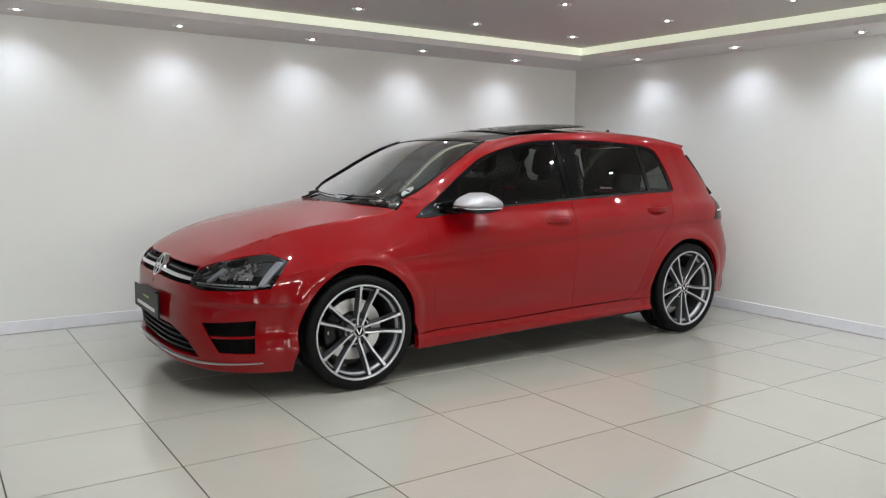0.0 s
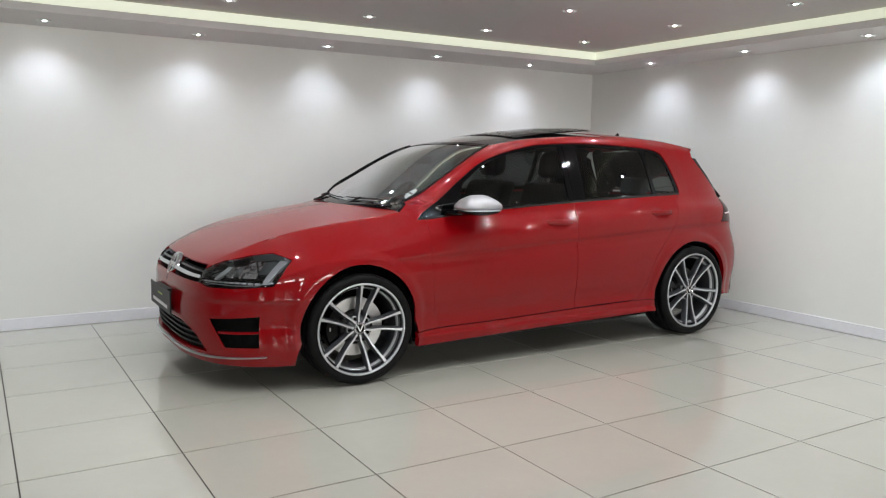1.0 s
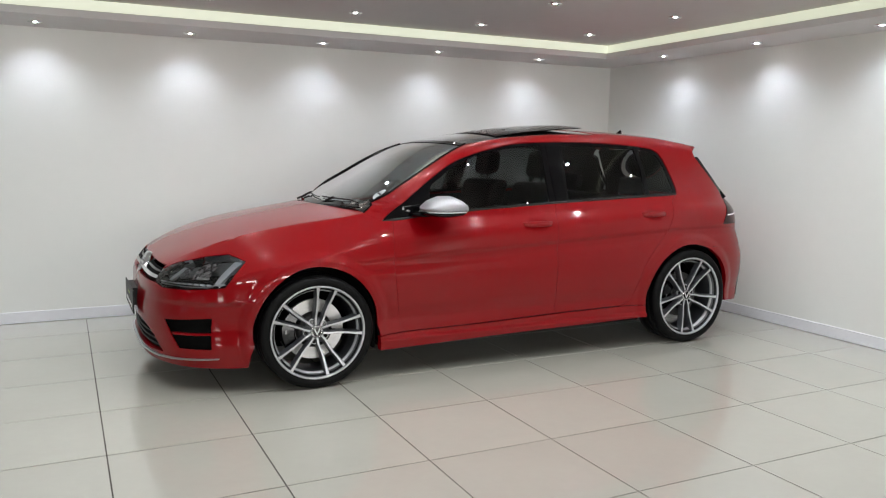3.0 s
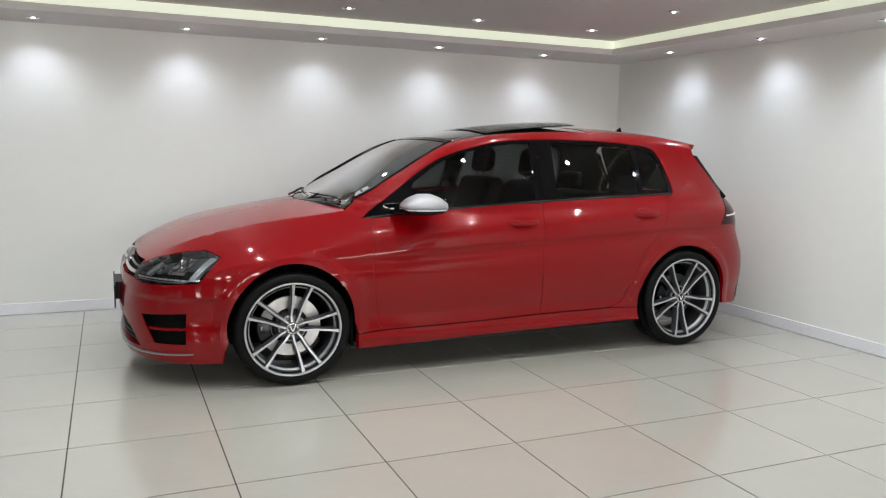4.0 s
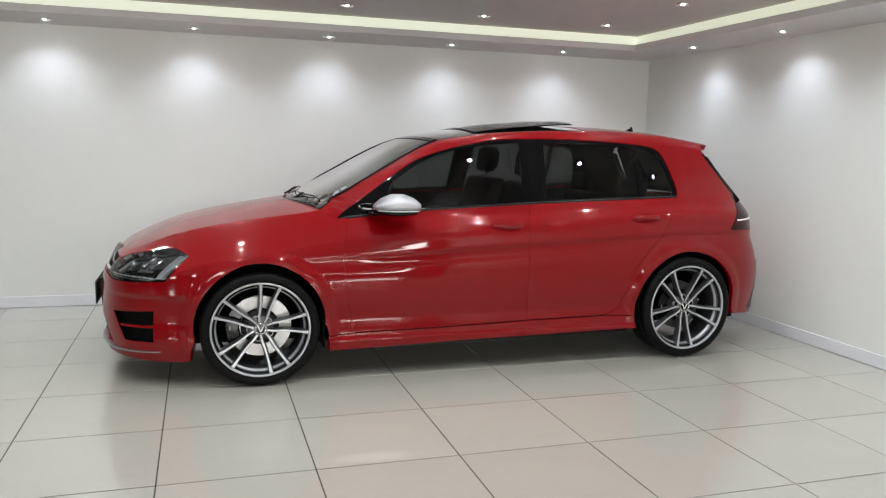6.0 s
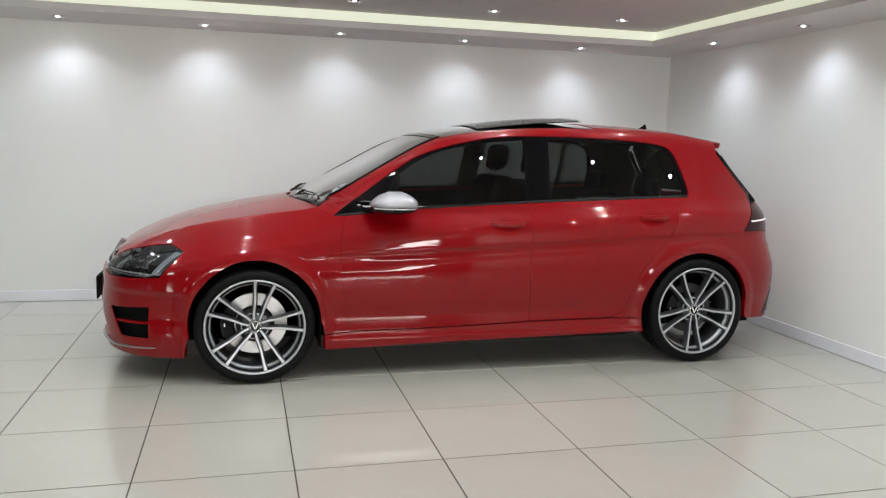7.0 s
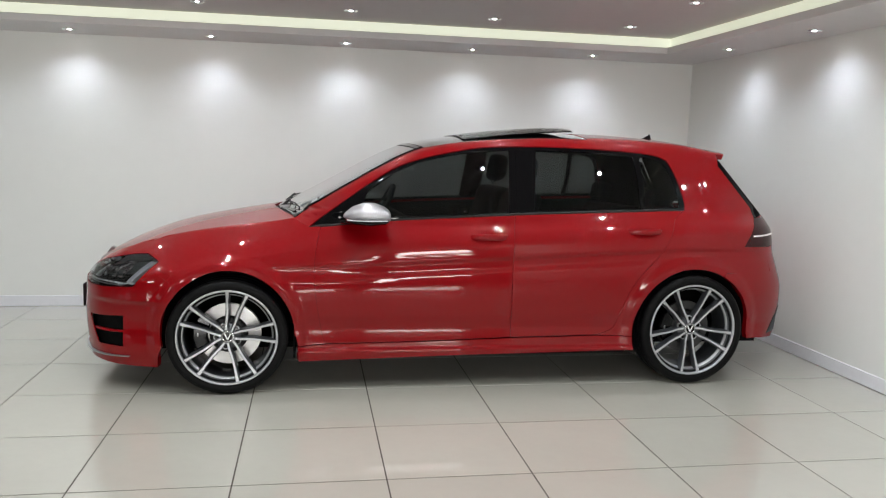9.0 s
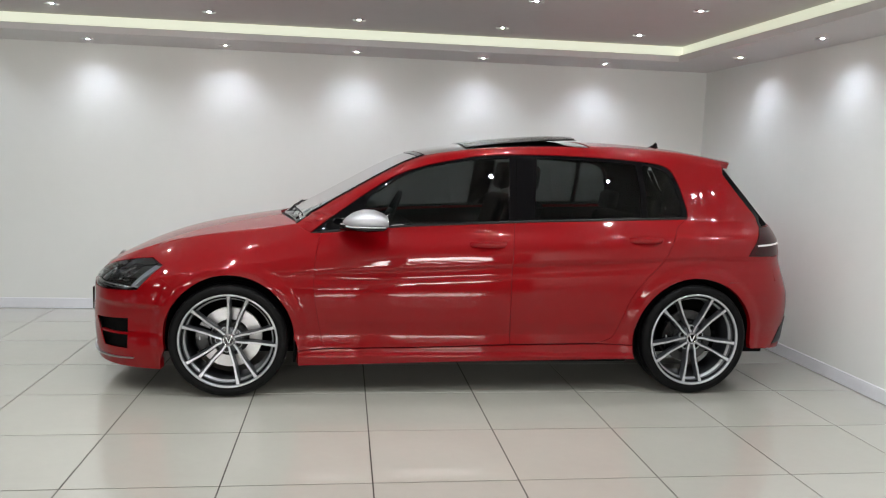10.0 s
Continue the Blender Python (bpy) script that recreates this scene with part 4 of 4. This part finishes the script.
MIRROR_RINGS = [(-0.715, -0.905, 0.962, 0.040, 0.006, 0.004), (-0.700, -0.905, 0.963, 0.075, 0.024, 0.012), (-0.665, -0.908, 0.965, 0.100, 0.050, 0.018), (-0.61, -0.908, 0.967, 0.110, 0.068, 0.022),
                (-0.55, -0.908, 0.967, 0.112, 0.068, 0.022), (-0.50, -0.908, 0.965, 0.108, 0.050, 0.020), (-0.478, -0.908, 0.963, 0.100, 0.034, 0.017)]
mirrors = pair("door_mirror", blob(MIRROR_RINGS), SILVER, car, "matt silver door mirror on a black foot")
pair("mirror_base", blob([(-0.705, -0.895, 0.942, 0.050, 0.008, 0.010), (-0.66, -0.898, 0.938, 0.095, 0.012, 0.018), (-0.58, -0.90, 0.936, 0.105, 0.012, 0.022), (-0.50, -0.90, 0.940, 0.100, 0.010, 0.018), (-0.482, -0.90, 0.944, 0.090, 0.008, 0.010)]), BLACK, mirrors, "black underside")
pair("mirror_foot", blob([(-0.73, -0.79, 0.925, 0.035, 0.012, 0.014), (-0.69, -0.81, 0.925, 0.055, 0.016, 0.016), (-0.62, -0.82, 0.928, 0.06, 0.014, 0.016), (-0.60, -0.82, 0.930, 0.05, 0.006, 0.006)]), BLACK, mirrors)
pair("indicator", blob([(-0.70, -0.908, 0.948, 0.086, 0.003, 0.003), (-0.64, -0.910, 0.947, 0.112, 0.004, 0.004), (-0.55, -0.911, 0.947, 0.116, 0.004, 0.004), (-0.49, -0.910, 0.948, 0.108, 0.003, 0.003)]), WHITE, mirrors)
pair("mirror_glass", box(bmesh.new(), -0.477, -0.474, -0.99, -0.83, 0.950, 0.990, 0.001), CHROME, mirrors)
for x0, x1, z, owners in ((-0.023, 0.200, 0.852, front_door), (0.893, 1.111, 0.891, rear_door)):
    xm = (x0 + x1) / 2
    y = half_width(xm, z)
    bm = blob([(x0, -y + 0.004, z - 0.002, 0.006, 0.006, 0.006), (x0 + 0.014, -y - 0.012, z - 0.001, 0.011, 0.015, 0.014), (x0 + 0.06, -y - 0.026, z, 0.010, 0.017, 0.016), (xm, -y - 0.032, z, 0.010, 0.018, 0.017), (x1 - 0.06, -y - 0.028, z, 0.010, 0.017, 0.017), (x1 - 0.02, -y - 0.016, z + 0.001, 0.011, 0.016, 0.015), (x1, -y + 0.002, z + 0.002, 0.008, 0.010, 0.010)], 14)
    pair("door_handle", bm, PAINT, owners)

# sunroof panel, aerial, wipers, sticker
bm = bmesh.new()
NX, NY = 12, 12
grid = []
for i in range(NX + 1):
    x = 0.0 + 0.675 * i / NX
    row = []
    for j in range(NY + 1):
        y = -0.46 + 0.92 * j / NY
        z = top(min(x, 0.6), y)[2] + 0.004 + 0.032 * (i / NX) ** 1.1
        row.append(bm.verts.new((x, y, z)))
    grid.append(row)
for a, b in zip(grid, grid[1:]):
    for k in range(NY):
        bm.faces.new((a[k], b[k], b[k + 1], a[k + 1]))
under = bm.copy()
for v in under.verts:
    v.co.z -= 0.0065
bmesh.ops.solidify(bm, geom=bm.faces[:], thickness=0.005)
bmesh.ops.recalc_face_normals(bm, faces=bm.faces)
sunroof = part("sunroof", bm, PANO, car, "tilted black glass sunroof")
bmesh.ops.solidify(under, geom=under.faces[:], thickness=0.020)
bmesh.ops.recalc_face_normals(under, faces=under.faces)
part("sunroof_frame", under, VOID, sunroof)
bm = blob([(1.296, 0, 1.424, 0.006, 0.004, 0.004), (1.32, 0, 1.426, 0.016, 0.010, 0.006), (1.345, 0, 1.428, 0.017, 0.022, 0.008), (1.362, 0, 1.43, 0.012, 0.036, 0.008), (1.372, 0, 1.43, 0.008, 0.030, 0.008), (1.38, 0, 1.426, 0.006, 0.004, 0.004)], 14)
part("aerial", bm, BLACK, car, "black shark-fin aerial", smooth=True)

# ---- cabin ----
def tube(points, r, n=8):
    bm = bmesh.new()
    rings = []
    for i, p in enumerate(points):
        p = Vector(p)
        d = (Vector(points[min(i + 1, len(points) - 1)]) - Vector(points[max(i - 1, 0)])).normalized()
        a = d.orthogonal().normalized() if abs(d.z) > 0.95 else d.cross(Vector((0, 0, 1))).normalized()
        b = d.cross(a)
        rr = r(i / (len(points) - 1)) if callable(r) else r
        rings.append([bm.verts.new(p + rr * (math.cos(2 * math.pi * k / n) * a + math.sin(2 * math.pi * k / n) * b)) for k in range(n)])
    for a, b in zip(rings, rings[1:]):
        for k in range(n):
            bm.faces.new((a[k], a[(k + 1) % n], b[(k + 1) % n], b[k]))
    bm.faces.new(rings[0][::-1]), bm.faces.new(rings[-1])
    return bm


def cushion(x0, x1, y0, y1, z0, z1, lean=0.0, bevel=0.04):
    """A padded block, its top shifted back by lean."""
    bm = box(bmesh.new(), x0, x1, y0, y1, z0, z1)
    bmesh.ops.bevel(bm, geom=bm.edges[:], offset=bevel, segments=4, profile=0.55, affect="EDGES")
    for v in bm.verts:
        v.co.x += lean * (v.co.z - z0) / (z1 - z0)
    return bm


for y in (-0.37, 0.37):
    seat = part("front_seat", cushion(-0.26, 0.26, y - 0.25, y + 0.25, 0.36, 0.52), CLOTH, car, "dark front seat with a headrest", smooth=True)
    part("backrest", cushion(0.15, 0.29, y - 0.25, y + 0.25, 0.48, 1.08, 0.18, 0.05), CLOTH, seat, smooth=True)
    pad = cushion(0.345, 0.445, y - 0.135, y + 0.135, 1.115, 1.30, 0.0, 0.0495)
    for v in pad.verts:
        h = (v.co.z - 1.2) / 0.095
        v.co.y = y + (v.co.y - y) * (1 - 0.28 * h * h)
        v.co.x += 0.016 * (h + 1) - 0.012 * h * h
    part("headrest", pad, CLOTH, seat, smooth=True)
    for d in (-0.05, 0.05):
        part("headrest_post", tube([(0.37, y + d, 1.05), (0.39, y + d, 1.14)], 0.006), CHROME, seat, smooth=True)
bench = part("rear_seat", cushion(0.62, 1.05, -0.58, 0.58, 0.38, 0.55), CLOTH, car, "dark rear bench seat", smooth=True)
part("backrest", cushion(0.98, 1.12, -0.58, 0.58, 0.50, 0.98, 0.16, 0.05), CLOTH, bench, smooth=True)
for y in (-0.38, 0.38):
    part("headrest", cushion(1.14, 1.22, y - 0.12, y + 0.12, 0.99, 1.12, 0.02, 0.035), CLOTH, bench, smooth=True)
bm = bmesh.new()
for y in (-0.66, 0.66):
    for x, z in ((-1.02, 0.90), (-0.90, 0.935), (-0.72, 0.945), (-0.58, 0.925), (-0.52, 0.86), (-0.54, 0.68), (-0.75, 0.55), (-1.0, 0.55)):
        bm.verts.new((x, y, z))
bm.verts.ensure_lookup_table()
for k in range(8):
    bm.faces.new([bm.verts[i] for i in (k, (k + 1) % 8, 8 + (k + 1) % 8, 8 + k)])
bm.faces.new(bm.verts[:8]), bm.faces.new(bm.verts[8:])
bmesh.ops.recalc_face_normals(bm, faces=bm.faces)
bmesh.ops.bevel(bm, geom=bm.edges[:], offset=0.02, segments=3, affect="EDGES")
dash = part("dashboard", bm, PLASTIC, car, "dark moulded dashboard", smooth=True)
ring = [(0.18 * math.cos(2 * math.pi * k / 40), 0.18 * math.sin(2 * math.pi * k / 40)) for k in range(41)]
wheel_m = pose(-0.40, 0.37, 0.90, 0, -65, 0)
bm = tube([wheel_m @ Vector((a, b, 0)) for a, b in ring], 0.015, 10)
steer = part("steering_wheel", bm, PLASTIC, car, smooth=True)
for a in (0, 180, 270):
    part("steering_spoke", tube([wheel_m @ Vector((0.02 * math.cos(radians(a)), 0.02 * math.sin(radians(a)), 0)), wheel_m @ Vector((0.175 * math.cos(radians(a)), 0.175 * math.sin(radians(a)), 0))], 0.016), PLASTIC, steer, smooth=True)
part("steering_boss", lathe([(0.0005, 0.03), (0.05, 0.03), (0.065, 0.0), (0.04, -0.06), (0.03, -0.2)], 24, "z"), PLASTIC, steer, smooth=True).matrix_local = wheel_m
part("inside_mirror", cushion(-0.46, -0.43, -0.11, 0.11, 1.205, 1.265, 0.01, 0.012), PLASTIC, car, smooth=True)
part("headliner", both(skin([(0.0, -0.33), (-0.50, -0.25), (-0.52, 0.3), (-0.52, 1.45), (0.0, 1.5)], top_swapped, step=0.08, gap=0, sink=0.03, edge=0.002, middle=0.0)), CLOTH, car, smooth=True)

pair("pillar_trim", skin(side_line, flank, step=0.05, gap=0.0, sink=0.024, edge=0.002), CLOTH, car)

# dark border of the windscreen, scuttle and wipers
band = [(y, x) for x, y in pillar_xy]
pair("screen_border", skin(join(band, [(y + (0.018 if y < -0.3 else 0), x) for y, x in band[::-1]]), top_swapped, step=0.02, gap=0.0005, sink=0.0005, edge=0.003, round_by=0.0005), BLACK, screen)
part("screen_border", both(skin([(0.0, -1.088), (-0.22, -1.066), (-0.45, -1.016), (-0.57, -0.985), (-0.56, -0.965), (-0.42, -0.990), (-0.2, -1.03), (0.0, -1.05)], top_swapped, step=0.03, gap=0.0005, sink=0.0005, edge=0.003, round_by=0.0005, middle=0.0)), BLACK, screen, smooth=True)
part("screen_border", both(skin([(0.0, -0.302), (-0.2, -0.292), (-0.40, -0.267), (-0.52, -0.25), (-0.50, -0.285), (-0.40, -0.30), (-0.2, -0.325), (0.0, -0.335)], top_swapped, step=0.03, gap=0.0005, sink=0.0005, edge=0.003, round_by=0.0005, middle=0.0)), BLACK, screen, smooth=True)
part("scuttle", both(skin([(0.0, -1.15), (-0.25, -1.12), (-0.45, -1.065), (-0.53, -1.03), (-0.53, -0.985), (-0.45, -0.99), (-0.22, -1.04), (0.0, -1.06)], bonnet_swapped, step=0.03, gap=0, sink=0.016, edge=0.004, middle=0.0)), PLASTIC, car, "black plastic scuttle below the windscreen", smooth=True)


def on_screen(x, y, lift):
    p = top(x, y)
    return (p[0] - lift * 0.5, p[1], p[2] + lift * 0.85)


for ys in ((-0.50, -0.02), (0.0, 0.56)):
    pts = []
    for k in range(13):
        y = ys[0] + (ys[1] - ys[0]) * k / 12
        pts.append(on_screen(-1.075 + 0.125 * (abs(y) / 0.62) ** 2 + 0.045 + 0.012 * k / 12, y, 0.006))
    wiper = part("wiper", tube(pts, lambda t: 0.0048 - 0.002 * abs(2 * t - 1), 8), PLASTIC, car, "black wiper resting at the foot of the windscreen", smooth=True)
    a = Vector(pts[7])
    part("wiper_arm", tube([a + Vector((-0.060, 0.13, -0.045)), a + Vector((-0.040, 0.08, -0.030)), a + Vector((-0.012, 0.02, -0.002)), a + Vector((0, 0, 0.003))], 0.008), PLASTIC, wiper, smooth=True)

for side in (-1, 1):
    gasket = [flank(x, v) for x, v in PILLAR[4:]]
    part("screen_gasket", tube([(x, -y * side, z + 0.002) for x, y, z in gasket], 0.007), RUBBER, screen, smooth=True)

# licence disc inside the windscreen
DISC = (-0.845, -0.568)
disc_line = [(DISC[1] + 0.028 * math.cos(2 * math.pi * k / 18), DISC[0] + 0.040 * math.sin(2 * math.pi * k / 18)) for k in range(18)]
disc = part("licence_disc", skin(disc_line, top_swapped, step=0.02, gap=0, sink=0.0025, edge=0.001, round_by=0.0005), PRINT, screen, "round white licence disc", smooth=True)
part("disc_print", skin([(DISC[1] - 0.022, DISC[0] - 0.006), (DISC[1] + 0.022, DISC[0] - 0.006), (DISC[1] + 0.022, DISC[0] + 0.006), (DISC[1] - 0.022, DISC[0] + 0.006)], top_swapped, step=0.02, gap=0, sink=0.0015, edge=0.001, round_by=0.0005), PLASTIC, screen)


# ---- headlamp insides ----
def seat_on(u, z, depth):
    """A pose on the body with local -y pointing out of it."""
    e = 0.004
    a, b, c, d = (Vector(body(u + e, z)), Vector(body(u - e, z)), Vector(body(u, z + e)), Vector(body(u, z - e)))
    n = (a - b).cross(c - d).normalized()
    if n.y > 0 or (abs(n.y) < 0.1 and n.x > 0):
        n = -n
    flat = Vector((n.x, n.y, 0)).normalized()
    p = Vector(body(u, z)) - flat * depth
    m = Matrix((flat.cross(Vector((0, 0, 1))), -flat, (0, 0, 1))).transposed().to_4x4()
    m.translation = p
    return m


def lamp_part(name, me_fn, u, z, depth, mat, label=""):
    for side, owner in ((-1, BUCKET[0]), (1, BUCKET[1])):
        ob = part(name, me_fn(), mat, owner, label, smooth=True)
        m = seat_on(u, z, depth)
        ob.matrix_local = m if side < 0 else Matrix.Diagonal((1, -1, 1, 1)) @ m


def facets(u0, u1, z0, z1, cols, rows, seed):
    """A patch of small mirror facets, each tilted its own way, set behind the lens."""
    rng = random.Random(seed)
    bm = bmesh.new()
    for i in range(cols):
        for j in range(rows):
            lean = 0.25 * (z1 - z0)
            ua, ub = u0 + (u1 - u0) * i / cols + lean * j / rows, u0 + (u1 - u0) * (i + 0.9) / cols + lean * j / rows
            za, zb = z0 + (z1 - z0) * j / rows, z0 + (z1 - z0) * (j + 0.9) / rows
            quad = []
            for u, z in ((ua, za), (ub, za), (ub, zb), (ua, zb)):
                m = seat_on(u, z, 0.026 + rng.uniform(0.0, 0.006))
                quad.append(bm.verts.new(m.translation))
            bm.faces.new(quad[:3]), bm.faces.new((quad[0], quad[2], quad[3]))
    return bm


pair("facet_reflector", facets(-2.095, -2.030, 0.606, 0.662, 4, 4, 2), CHROME, BUCKET, "faceted bright reflector")
pair("facet_reflector", facets(-1.995, -1.900, 0.606, 0.690, 7, 6, 5), CHROME, BUCKET, "faceted bright reflector")
for u, z in ((-2.052, 0.640), (-1.935, 0.655)):
    lamp_part("projector", lambda: lathe([(0.0005, -0.010), (0.010, -0.008), (0.015, 0.0)], 28), u, z, 0.022, CHROME, "round projector lens")
for a, w in (((-2.150, 0.604, -2.112, 0.676), 0.040), ((-1.868, 0.602, -1.818, 0.708), 0.046)):
    pair("reflector", skin([(a[0], a[1]), (a[0] + w * 0.55, a[1] - 0.002), (a[2] + w, a[3] - 0.004), (a[2], a[3])], body, step=0.012, gap=0, sink=0.018, edge=0.025), REFLECTOR, BUCKET, "bright wedge reflector")
for k in range(12):
    u = -2.20 + 0.033 * k
    pair("light_dash", skin([(u, 0.5865), (u + 0.024, 0.5860), (u + 0.026, 0.5935), (u + 0.002, 0.5940)], body, step=0.012, gap=0, sink=0.010, edge=0.012, round_by=0.0008), WHITE, BUCKET)
pair("lamp_trim", skin([(-2.19, 0.576), (-2.0, 0.572), (-1.808, 0.586), (-1.806, 0.590), (-2.0, 0.5775), (-2.19, 0.5815)], body, step=0.012, gap=0, sink=0.014, edge=0.012, round_by=0.0008), SILVER, BUCKET)
